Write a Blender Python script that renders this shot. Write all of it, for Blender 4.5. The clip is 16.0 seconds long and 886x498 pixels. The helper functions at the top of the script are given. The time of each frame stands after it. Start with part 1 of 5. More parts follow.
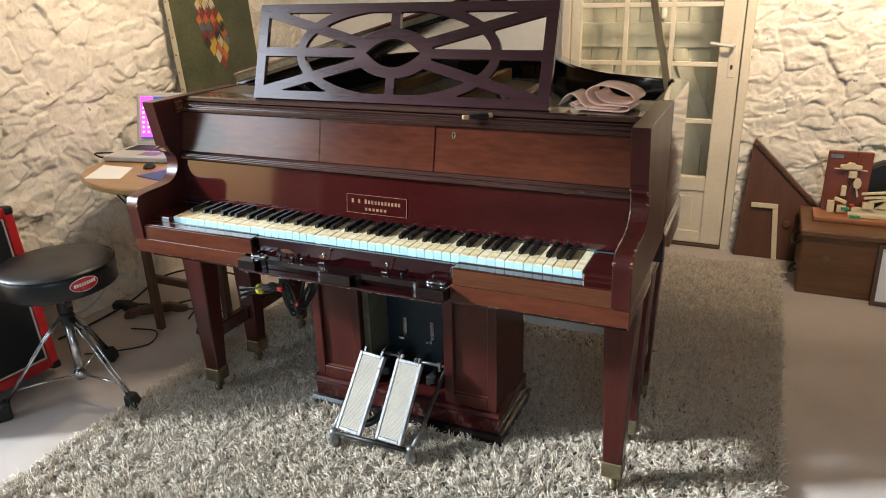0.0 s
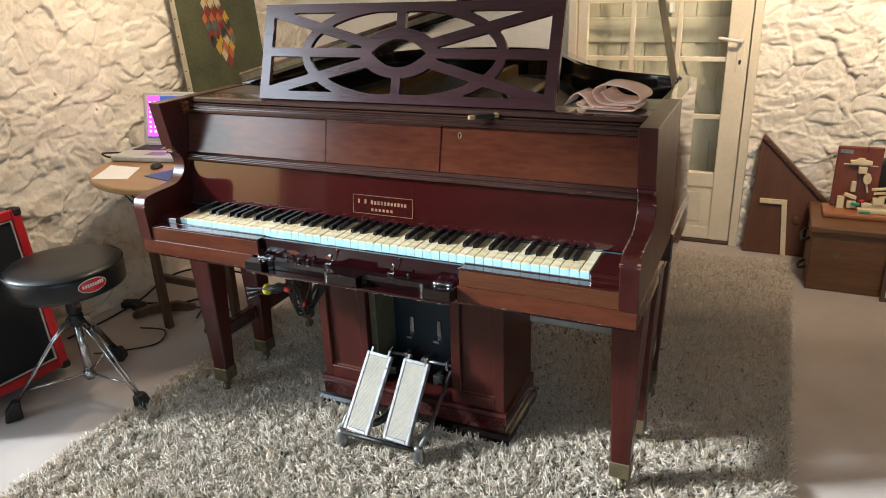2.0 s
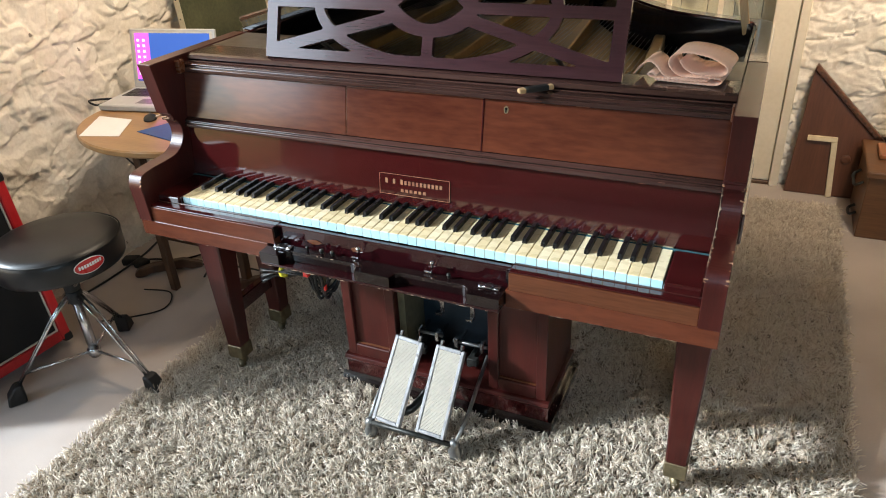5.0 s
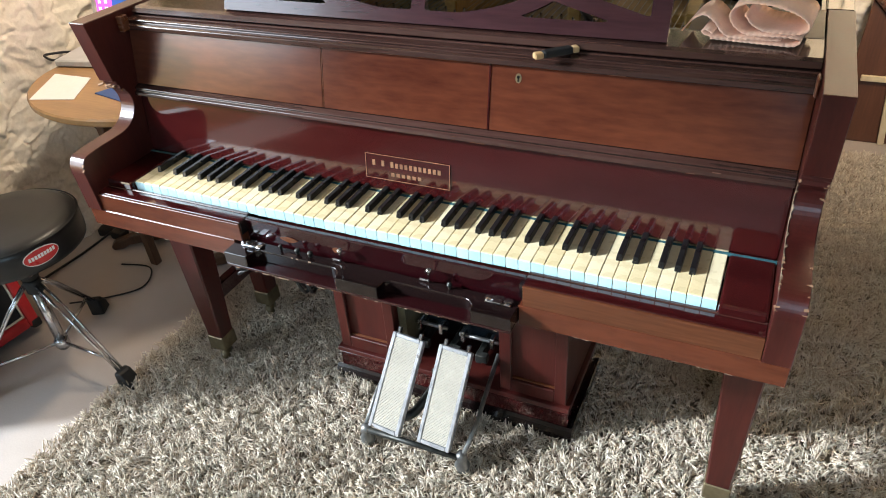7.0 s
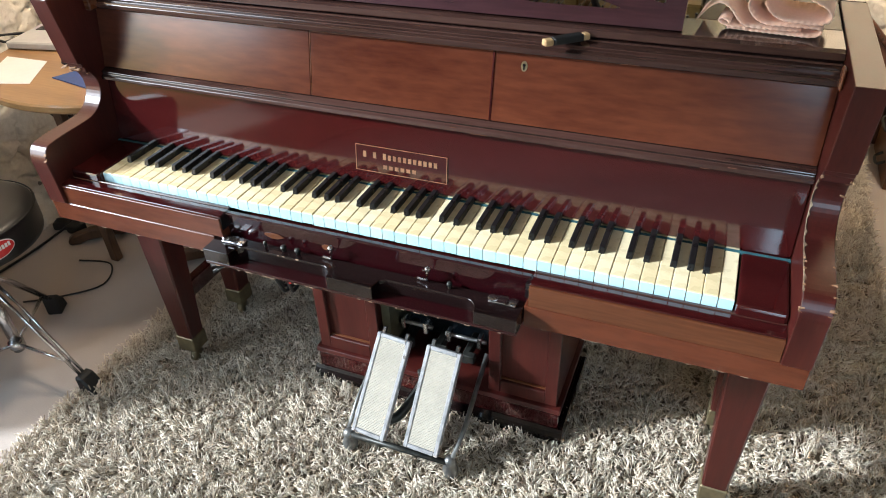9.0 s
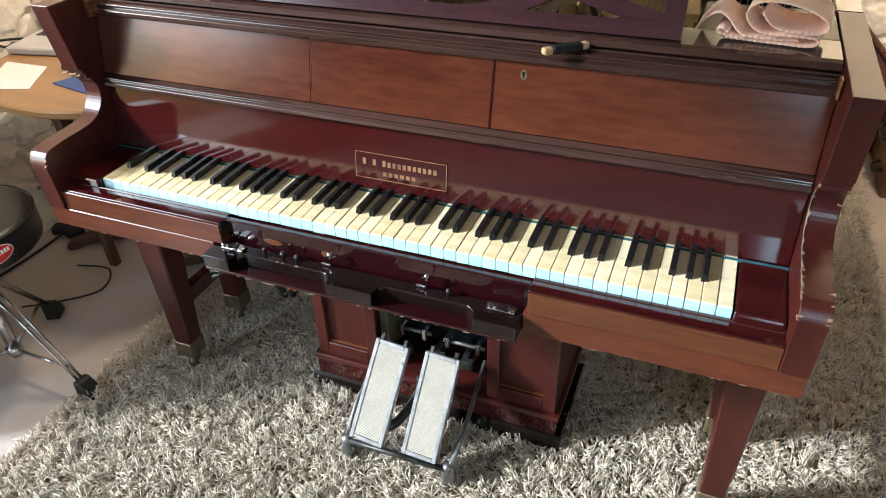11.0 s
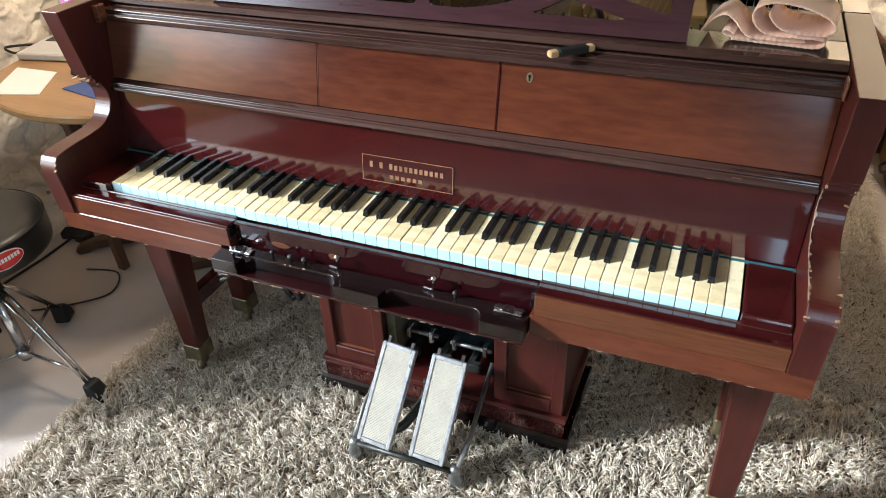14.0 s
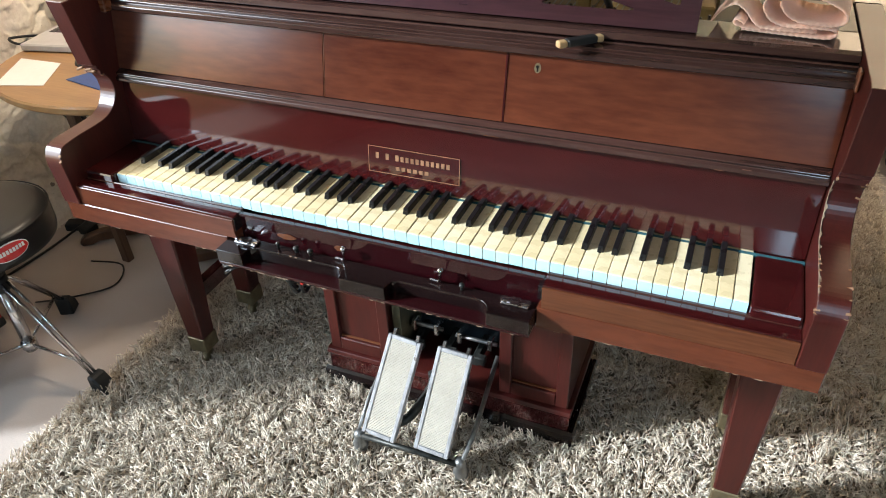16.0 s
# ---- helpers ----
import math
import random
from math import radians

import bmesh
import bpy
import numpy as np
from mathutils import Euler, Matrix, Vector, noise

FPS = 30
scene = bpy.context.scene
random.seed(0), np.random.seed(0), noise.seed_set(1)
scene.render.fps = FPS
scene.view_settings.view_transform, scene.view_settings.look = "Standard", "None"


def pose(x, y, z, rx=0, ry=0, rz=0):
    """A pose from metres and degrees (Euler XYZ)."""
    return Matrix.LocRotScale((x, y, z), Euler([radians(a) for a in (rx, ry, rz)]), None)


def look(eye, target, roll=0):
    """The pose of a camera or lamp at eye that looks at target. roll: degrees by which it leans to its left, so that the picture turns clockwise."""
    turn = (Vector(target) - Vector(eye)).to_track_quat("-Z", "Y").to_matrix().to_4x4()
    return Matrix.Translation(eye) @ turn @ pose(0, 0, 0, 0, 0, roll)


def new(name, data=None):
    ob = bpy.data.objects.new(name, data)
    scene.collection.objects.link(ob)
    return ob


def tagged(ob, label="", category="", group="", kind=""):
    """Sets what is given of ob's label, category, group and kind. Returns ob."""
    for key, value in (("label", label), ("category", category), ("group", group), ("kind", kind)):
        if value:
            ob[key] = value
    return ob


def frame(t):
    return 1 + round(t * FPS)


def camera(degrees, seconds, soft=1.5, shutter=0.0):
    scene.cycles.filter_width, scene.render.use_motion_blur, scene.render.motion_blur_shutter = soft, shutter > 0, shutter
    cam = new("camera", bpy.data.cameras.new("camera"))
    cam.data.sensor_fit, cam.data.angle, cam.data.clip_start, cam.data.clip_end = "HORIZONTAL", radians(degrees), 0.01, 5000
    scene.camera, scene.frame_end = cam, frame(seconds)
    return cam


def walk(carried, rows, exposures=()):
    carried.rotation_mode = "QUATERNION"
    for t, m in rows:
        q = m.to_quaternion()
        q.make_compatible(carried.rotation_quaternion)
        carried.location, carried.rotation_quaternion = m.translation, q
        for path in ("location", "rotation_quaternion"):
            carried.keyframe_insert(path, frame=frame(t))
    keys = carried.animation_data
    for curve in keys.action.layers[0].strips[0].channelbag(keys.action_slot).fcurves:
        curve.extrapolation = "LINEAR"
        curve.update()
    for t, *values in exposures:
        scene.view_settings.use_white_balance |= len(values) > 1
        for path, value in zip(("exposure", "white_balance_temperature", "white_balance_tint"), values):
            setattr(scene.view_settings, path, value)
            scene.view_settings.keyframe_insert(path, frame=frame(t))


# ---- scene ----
cam = camera(64.0, 16.0, soft=1.0)
PATH = [
    (0, (0.944, -1.491, 1.362), (0.166, 0.21, 0.656), -1.7),
    (0.5, (0.943, -1.489, 1.365), (0.163, 0.214, 0.664), -1.7),
    (1, (0.945, -1.486, 1.371), (0.156, 0.213, 0.67), -2.1),
    (1.5, (0.944, -1.483, 1.377), (0.152, 0.211, 0.667), -2.1),
    (2, (0.943, -1.481, 1.376), (0.147, 0.207, 0.655), -2.2),
    (2.5, (0.942, -1.478, 1.377), (0.141, 0.201, 0.645), -2.4),
    (3, (0.939, -1.455, 1.377), (0.132, 0.219, 0.639), -3.1),
    (3.5, (0.907, -1.402, 1.372), (0.106, 0.261, 0.602), -3.1),
    (4, (0.845, -1.326, 1.369), (0.047, 0.321, 0.562), -2.7),
    (4.5, (0.767, -1.26, 1.39), (-0.019, 0.353, 0.507), -2.5),
    (5, (0.732, -1.245, 1.486), (-0.023, 0.33, 0.512), -3.0),
    (5.2, (0.728, -1.236, 1.48), (-0.026, 0.33, 0.49), -3.4),
    (7.3, (0.59, -0.926, 1.449), (-0.164, 0.528, 0.302), -4.8),
    (7.5, (0.566, -0.933, 1.435), (-0.174, 0.537, 0.299), -4.5),
    (8, (0.536, -0.933, 1.432), (-0.157, 0.551, 0.284), -3.7),
    (8.5, (0.534, -0.92, 1.428), (-0.13, 0.571, 0.272), -2.6),
    (9, (0.528, -0.916, 1.427), (-0.109, 0.583, 0.266), -2.2),
    (11.5, (0.526, -0.92, 1.432), (-0.109, 0.592, 0.288), -1.8),
    (12, (0.528, -0.922, 1.432), (-0.114, 0.59, 0.291), -1.9),
    (12.5, (0.53, -0.919, 1.433), (-0.117, 0.591, 0.293), -2.2),
    (13, (0.53, -0.92, 1.431), (-0.119, 0.589, 0.29), -2.2),
    (13.5, (0.527, -0.922, 1.432), (-0.124, 0.587, 0.293), -2.2),
    (14, (0.528, -0.922, 1.432), (-0.126, 0.586, 0.292), -2.4),
    (14.5, (0.527, -0.924, 1.432), (-0.134, 0.58, 0.291), -2.4),
    (15, (0.527, -0.922, 1.43), (-0.136, 0.578, 0.285), -2.5),
    (15.5, (0.523, -0.92, 1.429), (-0.138, 0.574, 0.276), -2.6),
    (16, (0.52, -0.922, 1.426), (-0.137, 0.574, 0.272), -2.4),
]
walk(cam, [(t, look(eye, target, roll)) for t, eye, target, roll in PATH], exposures=[(0, 0.62), (3, 0.62), (5, 0.80), (8, 0.95), (16, 0.95)])

# ---- light: daylight through the glazed opening in the west wall, added south and warm ceiling fill ----
world = bpy.data.worlds.new("sky")
scene.world = world
world.use_nodes = True
wn = world.node_tree.nodes
sky = wn.new("ShaderNodeTexSky")
sky.sky_type, sky.sun_disc, sky.sun_elevation, sky.sun_rotation = "NISHITA", False, radians(25.5), radians(242.7)
world.node_tree.links.new(sky.outputs[0], wn["Background"].inputs[0])
wn["Background"].inputs[1].default_value = 0.12


def area_lamp(name, m, sx, sy, watts, colour):
    data = bpy.data.lights.new(name, "AREA")
    data.shape, data.size, data.size_y, data.energy, data.color = "RECTANGLE", sx, sy, watts, colour
    ob = new(name, data)
    ob.matrix_world = m
    return tagged(ob, kind="structure")


WIN_Y0, WIN_Y1, WIN_Z0, WIN_Z1 = -2.2, -0.35, 0.25, 2.36
area_lamp("unseen_window_daylight", pose(-1.95, (WIN_Y0 + WIN_Y1) / 2, (1.0 + WIN_Z1) / 2, 0, -90, 0), WIN_Z1 - 1.0, WIN_Y1 - WIN_Y0, 30, (0.66, 0.84, 1.0))
sun_data = bpy.data.lights.new("sun", "SUN")
sun_data.energy, sun_data.angle, sun_data.color = 4.6, radians(6), (0.82, 0.92, 1.0)
sun = tagged(new("sun", sun_data), kind="structure")
sun.matrix_world = look((0, 0, 0), (0.793, 0.410, -0.425))
# south opening is added out of view as front fill, clear of panel reflections
SOUTH_X0, SOUTH_X1, SOUTH_Z0, SOUTH_Z1 = 1.0, 2.6, 1.2, 2.2
area_lamp("unseen_window_daylight", pose((SOUTH_X0 + SOUTH_X1) / 2, -3.72, (SOUTH_Z0 + SOUTH_Z1) / 2, 90, 0, 0), SOUTH_X1 - SOUTH_X0, SOUTH_Z1 - SOUTH_Z0, 24, (0.56, 0.80, 1.0))
# invented ceiling spots: warm fill for the two stone walls, no fitting known
FILL_SPOTS = (((1.40, 0.90, 2.28), (1.30, 2.4, 1.95), 27), ((-0.55, 0.75, 2.28), (-1.75, 0.72, 1.3), 12))
for eye_, aim_, watts in FILL_SPOTS:
    area_lamp("added_wall_fill_light", look(eye_, aim_), 0.30, 0.20, watts, (1.0, 0.83, 0.63)).data.spread = radians(136)

# ---- mesh helpers ----
rng = random.Random(7)


def part(name, bm, material, parent, label="", smooth=False, kind=""):
    """Links a bmesh as one mesh object under a thing or a part."""
    me = bpy.data.meshes.new(name)
    bmesh.ops.recalc_face_normals(bm, faces=bm.faces[:])
    bm.to_mesh(me)
    bm.free()
    me.materials.append(material)
    if smooth:
        me.polygons.foreach_set("use_smooth", [True] * len(me.polygons))
    ob = new(name, me)
    ob.parent = parent
    return tagged(ob, label=label, kind=kind)


def thing(name, label, category, m=None, group="", kind=""):
    ob = new(name)
    ob.empty_display_size = 0.1
    if m is not None:
        ob.matrix_basis = m
    return tagged(ob, label, category, group, kind)


def box(bm, x0, x1, y0, y1, z0, z1, bevel=0.0, m=None, seg=1):
    made = bmesh.ops.create_cube(bm, size=1.0)["verts"]
    for v in made:
        v.co = Vector((x0 + (v.co.x + 0.5) * (x1 - x0), y0 + (v.co.y + 0.5) * (y1 - y0), z0 + (v.co.z + 0.5) * (z1 - z0)))
    if m is not None:
        bmesh.ops.transform(bm, matrix=m, verts=made)
    if bevel:
        edges = list({e for v in made for e in v.link_edges})
        bmesh.ops.bevel(bm, geom=edges, offset=bevel, segments=seg, profile=0.5, affect="EDGES")
    return bm


def B(*a, **k):
    return box(bmesh.new(), *a, **k)


def prism(bm, pts, axis, a, b, bevel=0.0, m=None, holes=()):
    """A flat outline (with holes) pushed from a to b along an axis. Points are the other two axes in order."""
    def at(p, w):
        return {"x": (w, p[0], p[1]), "y": (p[0], w, p[1]), "z": (p[0], p[1], w)}[axis]
    first = len(bm.verts)
    loops = []
    edges = []
    for loop in (pts, *holes):
        vs = [bm.verts.new(at(p, a)) for p in loop]
        loops.append(vs)
        edges += [bm.edges.new((vs[i], vs[(i + 1) % len(vs)])) for i in range(len(vs))]
    if holes:
        faces = [g for g in bmesh.ops.triangle_fill(bm, edges=edges, use_beauty=True)["geom"] if isinstance(g, bmesh.types.BMFace)]
    else:
        faces = [bm.faces.new(loops[0])]
    out = bmesh.ops.extrude_face_region(bm, geom=faces)["geom"]
    d = Vector(at((0, 0), b - a))
    bmesh.ops.translate(bm, vec=d, verts=[g for g in out if isinstance(g, bmesh.types.BMVert)])
    bm.verts.ensure_lookup_table()
    made = bm.verts[first:]
    if bevel:
        sharp = [e for e in {e for v in made for e in v.link_edges} if len(e.link_faces) == 2 and e.calc_face_angle(0) > 0.6]
        bmesh.ops.bevel(bm, geom=sharp, offset=bevel, segments=1, affect="EDGES")
        bm.verts.ensure_lookup_table()
        made = bm.verts[first:]
    if m is not None:
        bmesh.ops.transform(bm, matrix=m, verts=made)
    return bm


def P(*a, **k):
    return prism(bmesh.new(), *a, **k)


def lathe(bm, profile, n=24, m=None, caps=True):
    """Profile of (radius, height) turned round z."""
    rings = []
    for r, z in profile:
        rings.append([bm.verts.new((r * math.cos(2 * math.pi * i / n), r * math.sin(2 * math.pi * i / n), z)) for i in range(n)])
    for a, b in zip(rings, rings[1:]):
        for i in range(n):
            bm.faces.new((a[i], a[(i + 1) % n], b[(i + 1) % n], b[i]))
    if caps:
        bm.faces.new(rings[0])
        bm.faces.new(rings[-1])
    if m is not None:
        bmesh.ops.transform(bm, matrix=m, verts=[v for ring in rings for v in ring])
    return bm


def tube(bm, pts, radius, n=8, radii=None):
    """A round bar along a line of points."""
    pts = [Vector(p) for p in pts]
    rings = []
    up = Vector((0, 0, 1))
    for i, p in enumerate(pts):
        d = (pts[min(i + 1, len(pts) - 1)] - pts[max(i - 1, 0)]).normalized()
        side = d.cross(up if abs(d.z) < 0.95 else Vector((1, 0, 0))).normalized()
        top = side.cross(d)
        r = radii[i] if radii else radius
        rings.append([bm.verts.new(p + r * (math.cos(2 * math.pi * k / n) * side + math.sin(2 * math.pi * k / n) * top)) for k in range(n)])
    for a, b in zip(rings, rings[1:]):
        for k in range(n):
            bm.faces.new((a[k], a[(k + 1) % n], b[(k + 1) % n], b[k]))
    bm.faces.new(rings[0])
    bm.faces.new(rings[-1])
    return bm


def curve_points(pts, steps=8):
    """A smooth line through points (Catmull-Rom)."""
    pts = [Vector(p) for p in pts]
    out = []
    for i in range(len(pts) - 1):
        a, b, c, d = pts[max(i - 1, 0)], pts[i], pts[i + 1], pts[min(i + 2, len(pts) - 1)]
        for s in range(steps):
            t = s / steps
            out.append(0.5 * ((2 * b) + (c - a) * t + (2 * a - 5 * b + 4 * c - d) * t * t + (3 * b - a - 3 * c + d) * t ** 3))
    out.append(pts[-1])
    return out


# ---- materials ----
def surface(name, dark, light, rough=0.5, metal=0.0, scale=8.0, stretch=(1, 1, 1), fine=60.0, bump=0.1, coat=0.0, rough_var=0.1,
            spots=None, spot_amount=0.0, spot_scale=25.0, sheen=0.0, by_object=0.0):
    """Two-tone colour from coarse and fine noise, with relief, uneven gloss, and chips or stains of a third colour."""
    m = bpy.data.materials.new(name)
    m.use_nodes = True
    t = m.node_tree
    n, l = t.nodes, t.links
    p = n["Principled BSDF"]
    co = n.new("ShaderNodeTexCoord")
    mp = n.new("ShaderNodeMapping")
    mp.inputs["Scale"].default_value = stretch
    l.new(co.outputs["Object"], mp.inputs[0])

    def noise_node(s, detail=4.0):
        q = n.new("ShaderNodeTexNoise")
        q.inputs["Scale"].default_value, q.inputs["Detail"].default_value = s, detail
        l.new(mp.outputs[0], q.inputs["Vector"])
        return q.outputs["Fac"]

    def maths(op, a, b):
        q = n.new("ShaderNodeMath")
        q.operation = op
        for i, v in enumerate((a, b)):
            if isinstance(v, float):
                q.inputs[i].default_value = v
            else:
                l.new(v, q.inputs[i])
        return q.outputs[0]

    coarse, small = noise_node(scale), noise_node(fine, 3.0)
    mix_f = maths("ADD", maths("MULTIPLY", coarse, 0.65), maths("MULTIPLY", small, 0.35))
    if by_object:
        info = n.new("ShaderNodeObjectInfo")
        mix_f = maths("ADD", mix_f, maths("MULTIPLY", maths("SUBTRACT", info.outputs["Random"], 0.5), by_object))
    ramp = n.new("ShaderNodeValToRGB")
    ramp.color_ramp.elements[0].position, ramp.color_ramp.elements[1].position = 0.33, 0.67
    ramp.color_ramp.elements[0].color, ramp.color_ramp.elements[1].color = (*dark, 1), (*light, 1)
    l.new(mix_f, ramp.inputs[0])
    colour = ramp.outputs[0]
    if spots:
        sp = noise_node(spot_scale, 6.0)
        cut = n.new("ShaderNodeMapRange")
        soft = 0.10 if spot_scale < 5 else 0.01
        cut.inputs["From Min"].default_value, cut.inputs["From Max"].default_value = 0.75 - soft - spot_amount, 0.75 + soft - spot_amount
        l.new(sp, cut.inputs["Value"])
        mix = n.new("ShaderNodeMix")
        mix.data_type = "RGBA"
        l.new(cut.outputs[0], mix.inputs["Factor"])
        l.new(colour, mix.inputs["A"])
        mix.inputs["B"].default_value = (*spots, 1)
        colour = mix.outputs["Result"]
    l.new(colour, p.inputs["Base Color"])
    l.new(maths("ADD", maths("MULTIPLY", maths("SUBTRACT", coarse, 0.5), 2.0 * rough_var), rough), p.inputs["Roughness"])
    p.inputs["Metallic"].default_value = metal
    p.inputs["Coat Weight"].default_value, p.inputs["Coat Roughness"].default_value = coat, 0.06
    if sheen:
        p.inputs["Sheen Weight"].default_value = sheen
    if bump:
        b = n.new("ShaderNodeBump")
        b.inputs["Strength"].default_value, b.inputs["Distance"].default_value = min(bump, 1.0), 0.002 if bump < 0.8 else 0.006
        l.new(mix_f, b.inputs["Height"])
        l.new(b.outputs[0], p.inputs["Normal"])
    return m


GRAIN_X, GRAIN_Z = (0.25, 3, 3), (3, 3, 0.25)
MAHOGANY = surface("mahogany", (0.022, 0.0022, 0.0028), (0.050, 0.0062, 0.0062), 0.10, scale=5, stretch=GRAIN_X, fine=50, bump=0.004, coat=1.0, rough_var=0.02, spots=(0.13, 0.05, 0.035), spot_amount=0.0, spot_scale=34)
MAHOGANY_UP = surface("mahogany_upright", (0.032, 0.0045, 0.0040), (0.068, 0.012, 0.0085), 0.32, scale=5, stretch=GRAIN_Z, fine=70, bump=0.015, coat=0.0, rough_var=0.06, spots=(0.20, 0.09, 0.05), spot_amount=0.005, spot_scale=16)
MAHOGANY_WARM = surface("mahogany_faded", (0.042, 0.0090, 0.0052), (0.112, 0.030, 0.0140), 0.20, scale=4, stretch=(0.45, 2.2, 2.2), fine=45, bump=0.015, coat=0.05, rough_var=0.08, spots=(0.030, 0.008, 0.006), spot_amount=0.09, spot_scale=3)
SLIP_WOOD = surface("worn_key_slip", (0.075, 0.023, 0.010), (0.16, 0.055, 0.024), 0.28, scale=5, stretch=GRAIN_X, fine=60, bump=0.04, coat=0.2)
DARK_TRIM = surface("ebonised_trim", (0.004, 0.0022, 0.0022), (0.013, 0.006, 0.006), 0.14, scale=6, stretch=GRAIN_X, bump=0.03, coat=0.4, spots=(0.2, 0.11, 0.06), spot_amount=0.03, spot_scale=18)
BLACK_GLOSS = surface("black_polish", (0.004, 0.004, 0.005), (0.01, 0.008, 0.008), 0.12, scale=5, bump=0.01, coat=0.6)
IVORY = surface("old_ivory", (0.71, 0.58, 0.34), (0.81, 0.70, 0.47), 0.28, scale=30, fine=150, bump=0.02, by_object=0.5)
KEY_FRONT = surface("celluloid_key_front", (0.43, 0.67, 0.76), (0.53, 0.76, 0.83), 0.3, scale=30, fine=150, bump=0.01, by_object=0.3)
EBONY = surface("ebony", (0.003, 0.003, 0.0035), (0.009, 0.009, 0.010), 0.28, scale=30, bump=0.02)
BRASS = surface("aged_brass", (0.10, 0.08, 0.045), (0.22, 0.175, 0.10), 0.42, 0.6, scale=25, bump=0.08)
STEEL = surface("chrome_steel", (0.45, 0.45, 0.46), (0.7, 0.7, 0.72), 0.22, 1.0, scale=20, bump=0.02)
OLD_METAL = surface("dull_metal", (0.16, 0.16, 0.16), (0.34, 0.34, 0.33), 0.4, 0.8, scale=40, bump=0.1)
IRON = surface("dark_iron", (0.02, 0.022, 0.02), (0.06, 0.06, 0.055), 0.45, 0.5, scale=30, bump=0.1)
GOLD = surface("bronzed_iron_frame", (0.17, 0.10, 0.03), (0.30, 0.20, 0.07), 0.4, 0.6, scale=20, bump=0.05)
GILT = surface("gilt", (0.17, 0.09, 0.05), (0.30, 0.17, 0.09), 0.45, 0.2, scale=60, bump=0.0)
WALL_PAINT = surface("whitewashed_stone", (0.64, 0.56, 0.46), (0.84, 0.77, 0.67), 0.8, scale=9, fine=90, bump=0.9, rough_var=0.05, spots=(0.22, 0.18, 0.14), spot_amount=0.028, spot_scale=22)
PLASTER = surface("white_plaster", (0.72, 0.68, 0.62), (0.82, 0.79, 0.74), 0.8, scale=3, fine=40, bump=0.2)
# plaster toned down on unseen walls and ceiling so they bounce less light
DIM_PLASTER = surface("low_bounce_plaster", (0.26, 0.21, 0.15), (0.36, 0.30, 0.22), 0.85, scale=3, fine=40, bump=0.2)
CARPET = surface("beige_carpet", (0.40, 0.335, 0.295), (0.54, 0.47, 0.425), 0.95, scale=3, fine=260, bump=0.6, sheen=0.1)
RUG_BASE = surface("rug_backing", (0.20, 0.16, 0.12), (0.30, 0.245, 0.19), 0.95, scale=20, fine=200, bump=0.5)
DOOR_PAINT = surface("cream_door_paint", (0.68, 0.58, 0.43), (0.79, 0.69, 0.54), 0.4, scale=4, fine=60, bump=0.05)
SHUTTER_PAINT = surface("grey_shutter_boards", (0.36, 0.31, 0.22), (0.47, 0.41, 0.31), 0.6, scale=5, stretch=GRAIN_Z, fine=50, bump=0.15)
DESK_WOOD = surface("desk_mahogany", (0.030, 0.010, 0.013), (0.060, 0.020, 0.024), 0.24, scale=5, stretch=GRAIN_X, fine=70, bump=0.02, coat=0.3)
DULL_TOP = surface("faded_shelf", (0.040, 0.028, 0.018), (0.085, 0.062, 0.044), 0.36, scale=9, fine=60, bump=0.03, rough_var=0.2)
PALE_WOOD = surface("pale_wood", (0.46, 0.28, 0.13), (0.60, 0.40, 0.20), 0.5, scale=8, stretch=GRAIN_Z, bump=0.06)
OAK = surface("oak", (0.26, 0.13, 0.05), (0.42, 0.24, 0.10), 0.32, scale=6, stretch=GRAIN_X, fine=60, bump=0.06, coat=0.15)
DARK_OAK = surface("dark_oak", (0.055, 0.026, 0.014), (0.12, 0.058, 0.03), 0.4, scale=6, stretch=GRAIN_Z, fine=60, bump=0.08)
CHEST_WOOD = surface("chest_wood", (0.095, 0.038, 0.014), (0.19, 0.085, 0.032), 0.4, scale=5, stretch=GRAIN_X, fine=50, bump=0.08)
BOARD_RED = surface("varnished_red_board", (0.12, 0.022, 0.010), (0.20, 0.045, 0.020), 0.3, scale=5, stretch=GRAIN_Z, bump=0.03, coat=0.3)
TRI_WOOD = surface("old_stained_panel", (0.085, 0.030, 0.014), (0.15, 0.058, 0.028), 0.45, scale=5, stretch=GRAIN_Z, fine=50, bump=0.08)
CREAM_RUBBER = surface("cream_rubber", (0.37, 0.34, 0.285), (0.46, 0.425, 0.36), 0.65, scale=14, fine=120, bump=0.05, spots=(0.42, 0.36, 0.27), spot_amount=0.03, spot_scale=12)
TEAL = surface("teal_felt", (0.010, 0.06, 0.08), (0.02, 0.11, 0.13), 0.9, scale=60, bump=0.3)
NAVY = surface("blue_black_board", (0.009, 0.017, 0.025), (0.018, 0.030, 0.040), 0.4, scale=6, bump=0.05)
KHAKI = surface("khaki_cloth", (0.06, 0.055, 0.03), (0.11, 0.10, 0.06), 0.9, scale=20, bump=0.3)
LEATHERETTE = surface("black_vinyl", (0.005, 0.005, 0.0055), (0.011, 0.011, 0.0115), 0.38, scale=8, fine=220, bump=0.15)
RUBBER = surface("black_rubber", (0.005, 0.005, 0.005), (0.012, 0.012, 0.012), 0.6, scale=30, bump=0.1)
RED_TOLEX = surface("red_vinyl", (0.42, 0.012, 0.016), (0.58, 0.025, 0.03), 0.4, scale=20, fine=240, bump=0.2)
GRILLE = surface("black_grille_cloth", (0.002, 0.003, 0.004), (0.006, 0.007, 0.009), 0.7, scale=40, fine=400, bump=0.4)
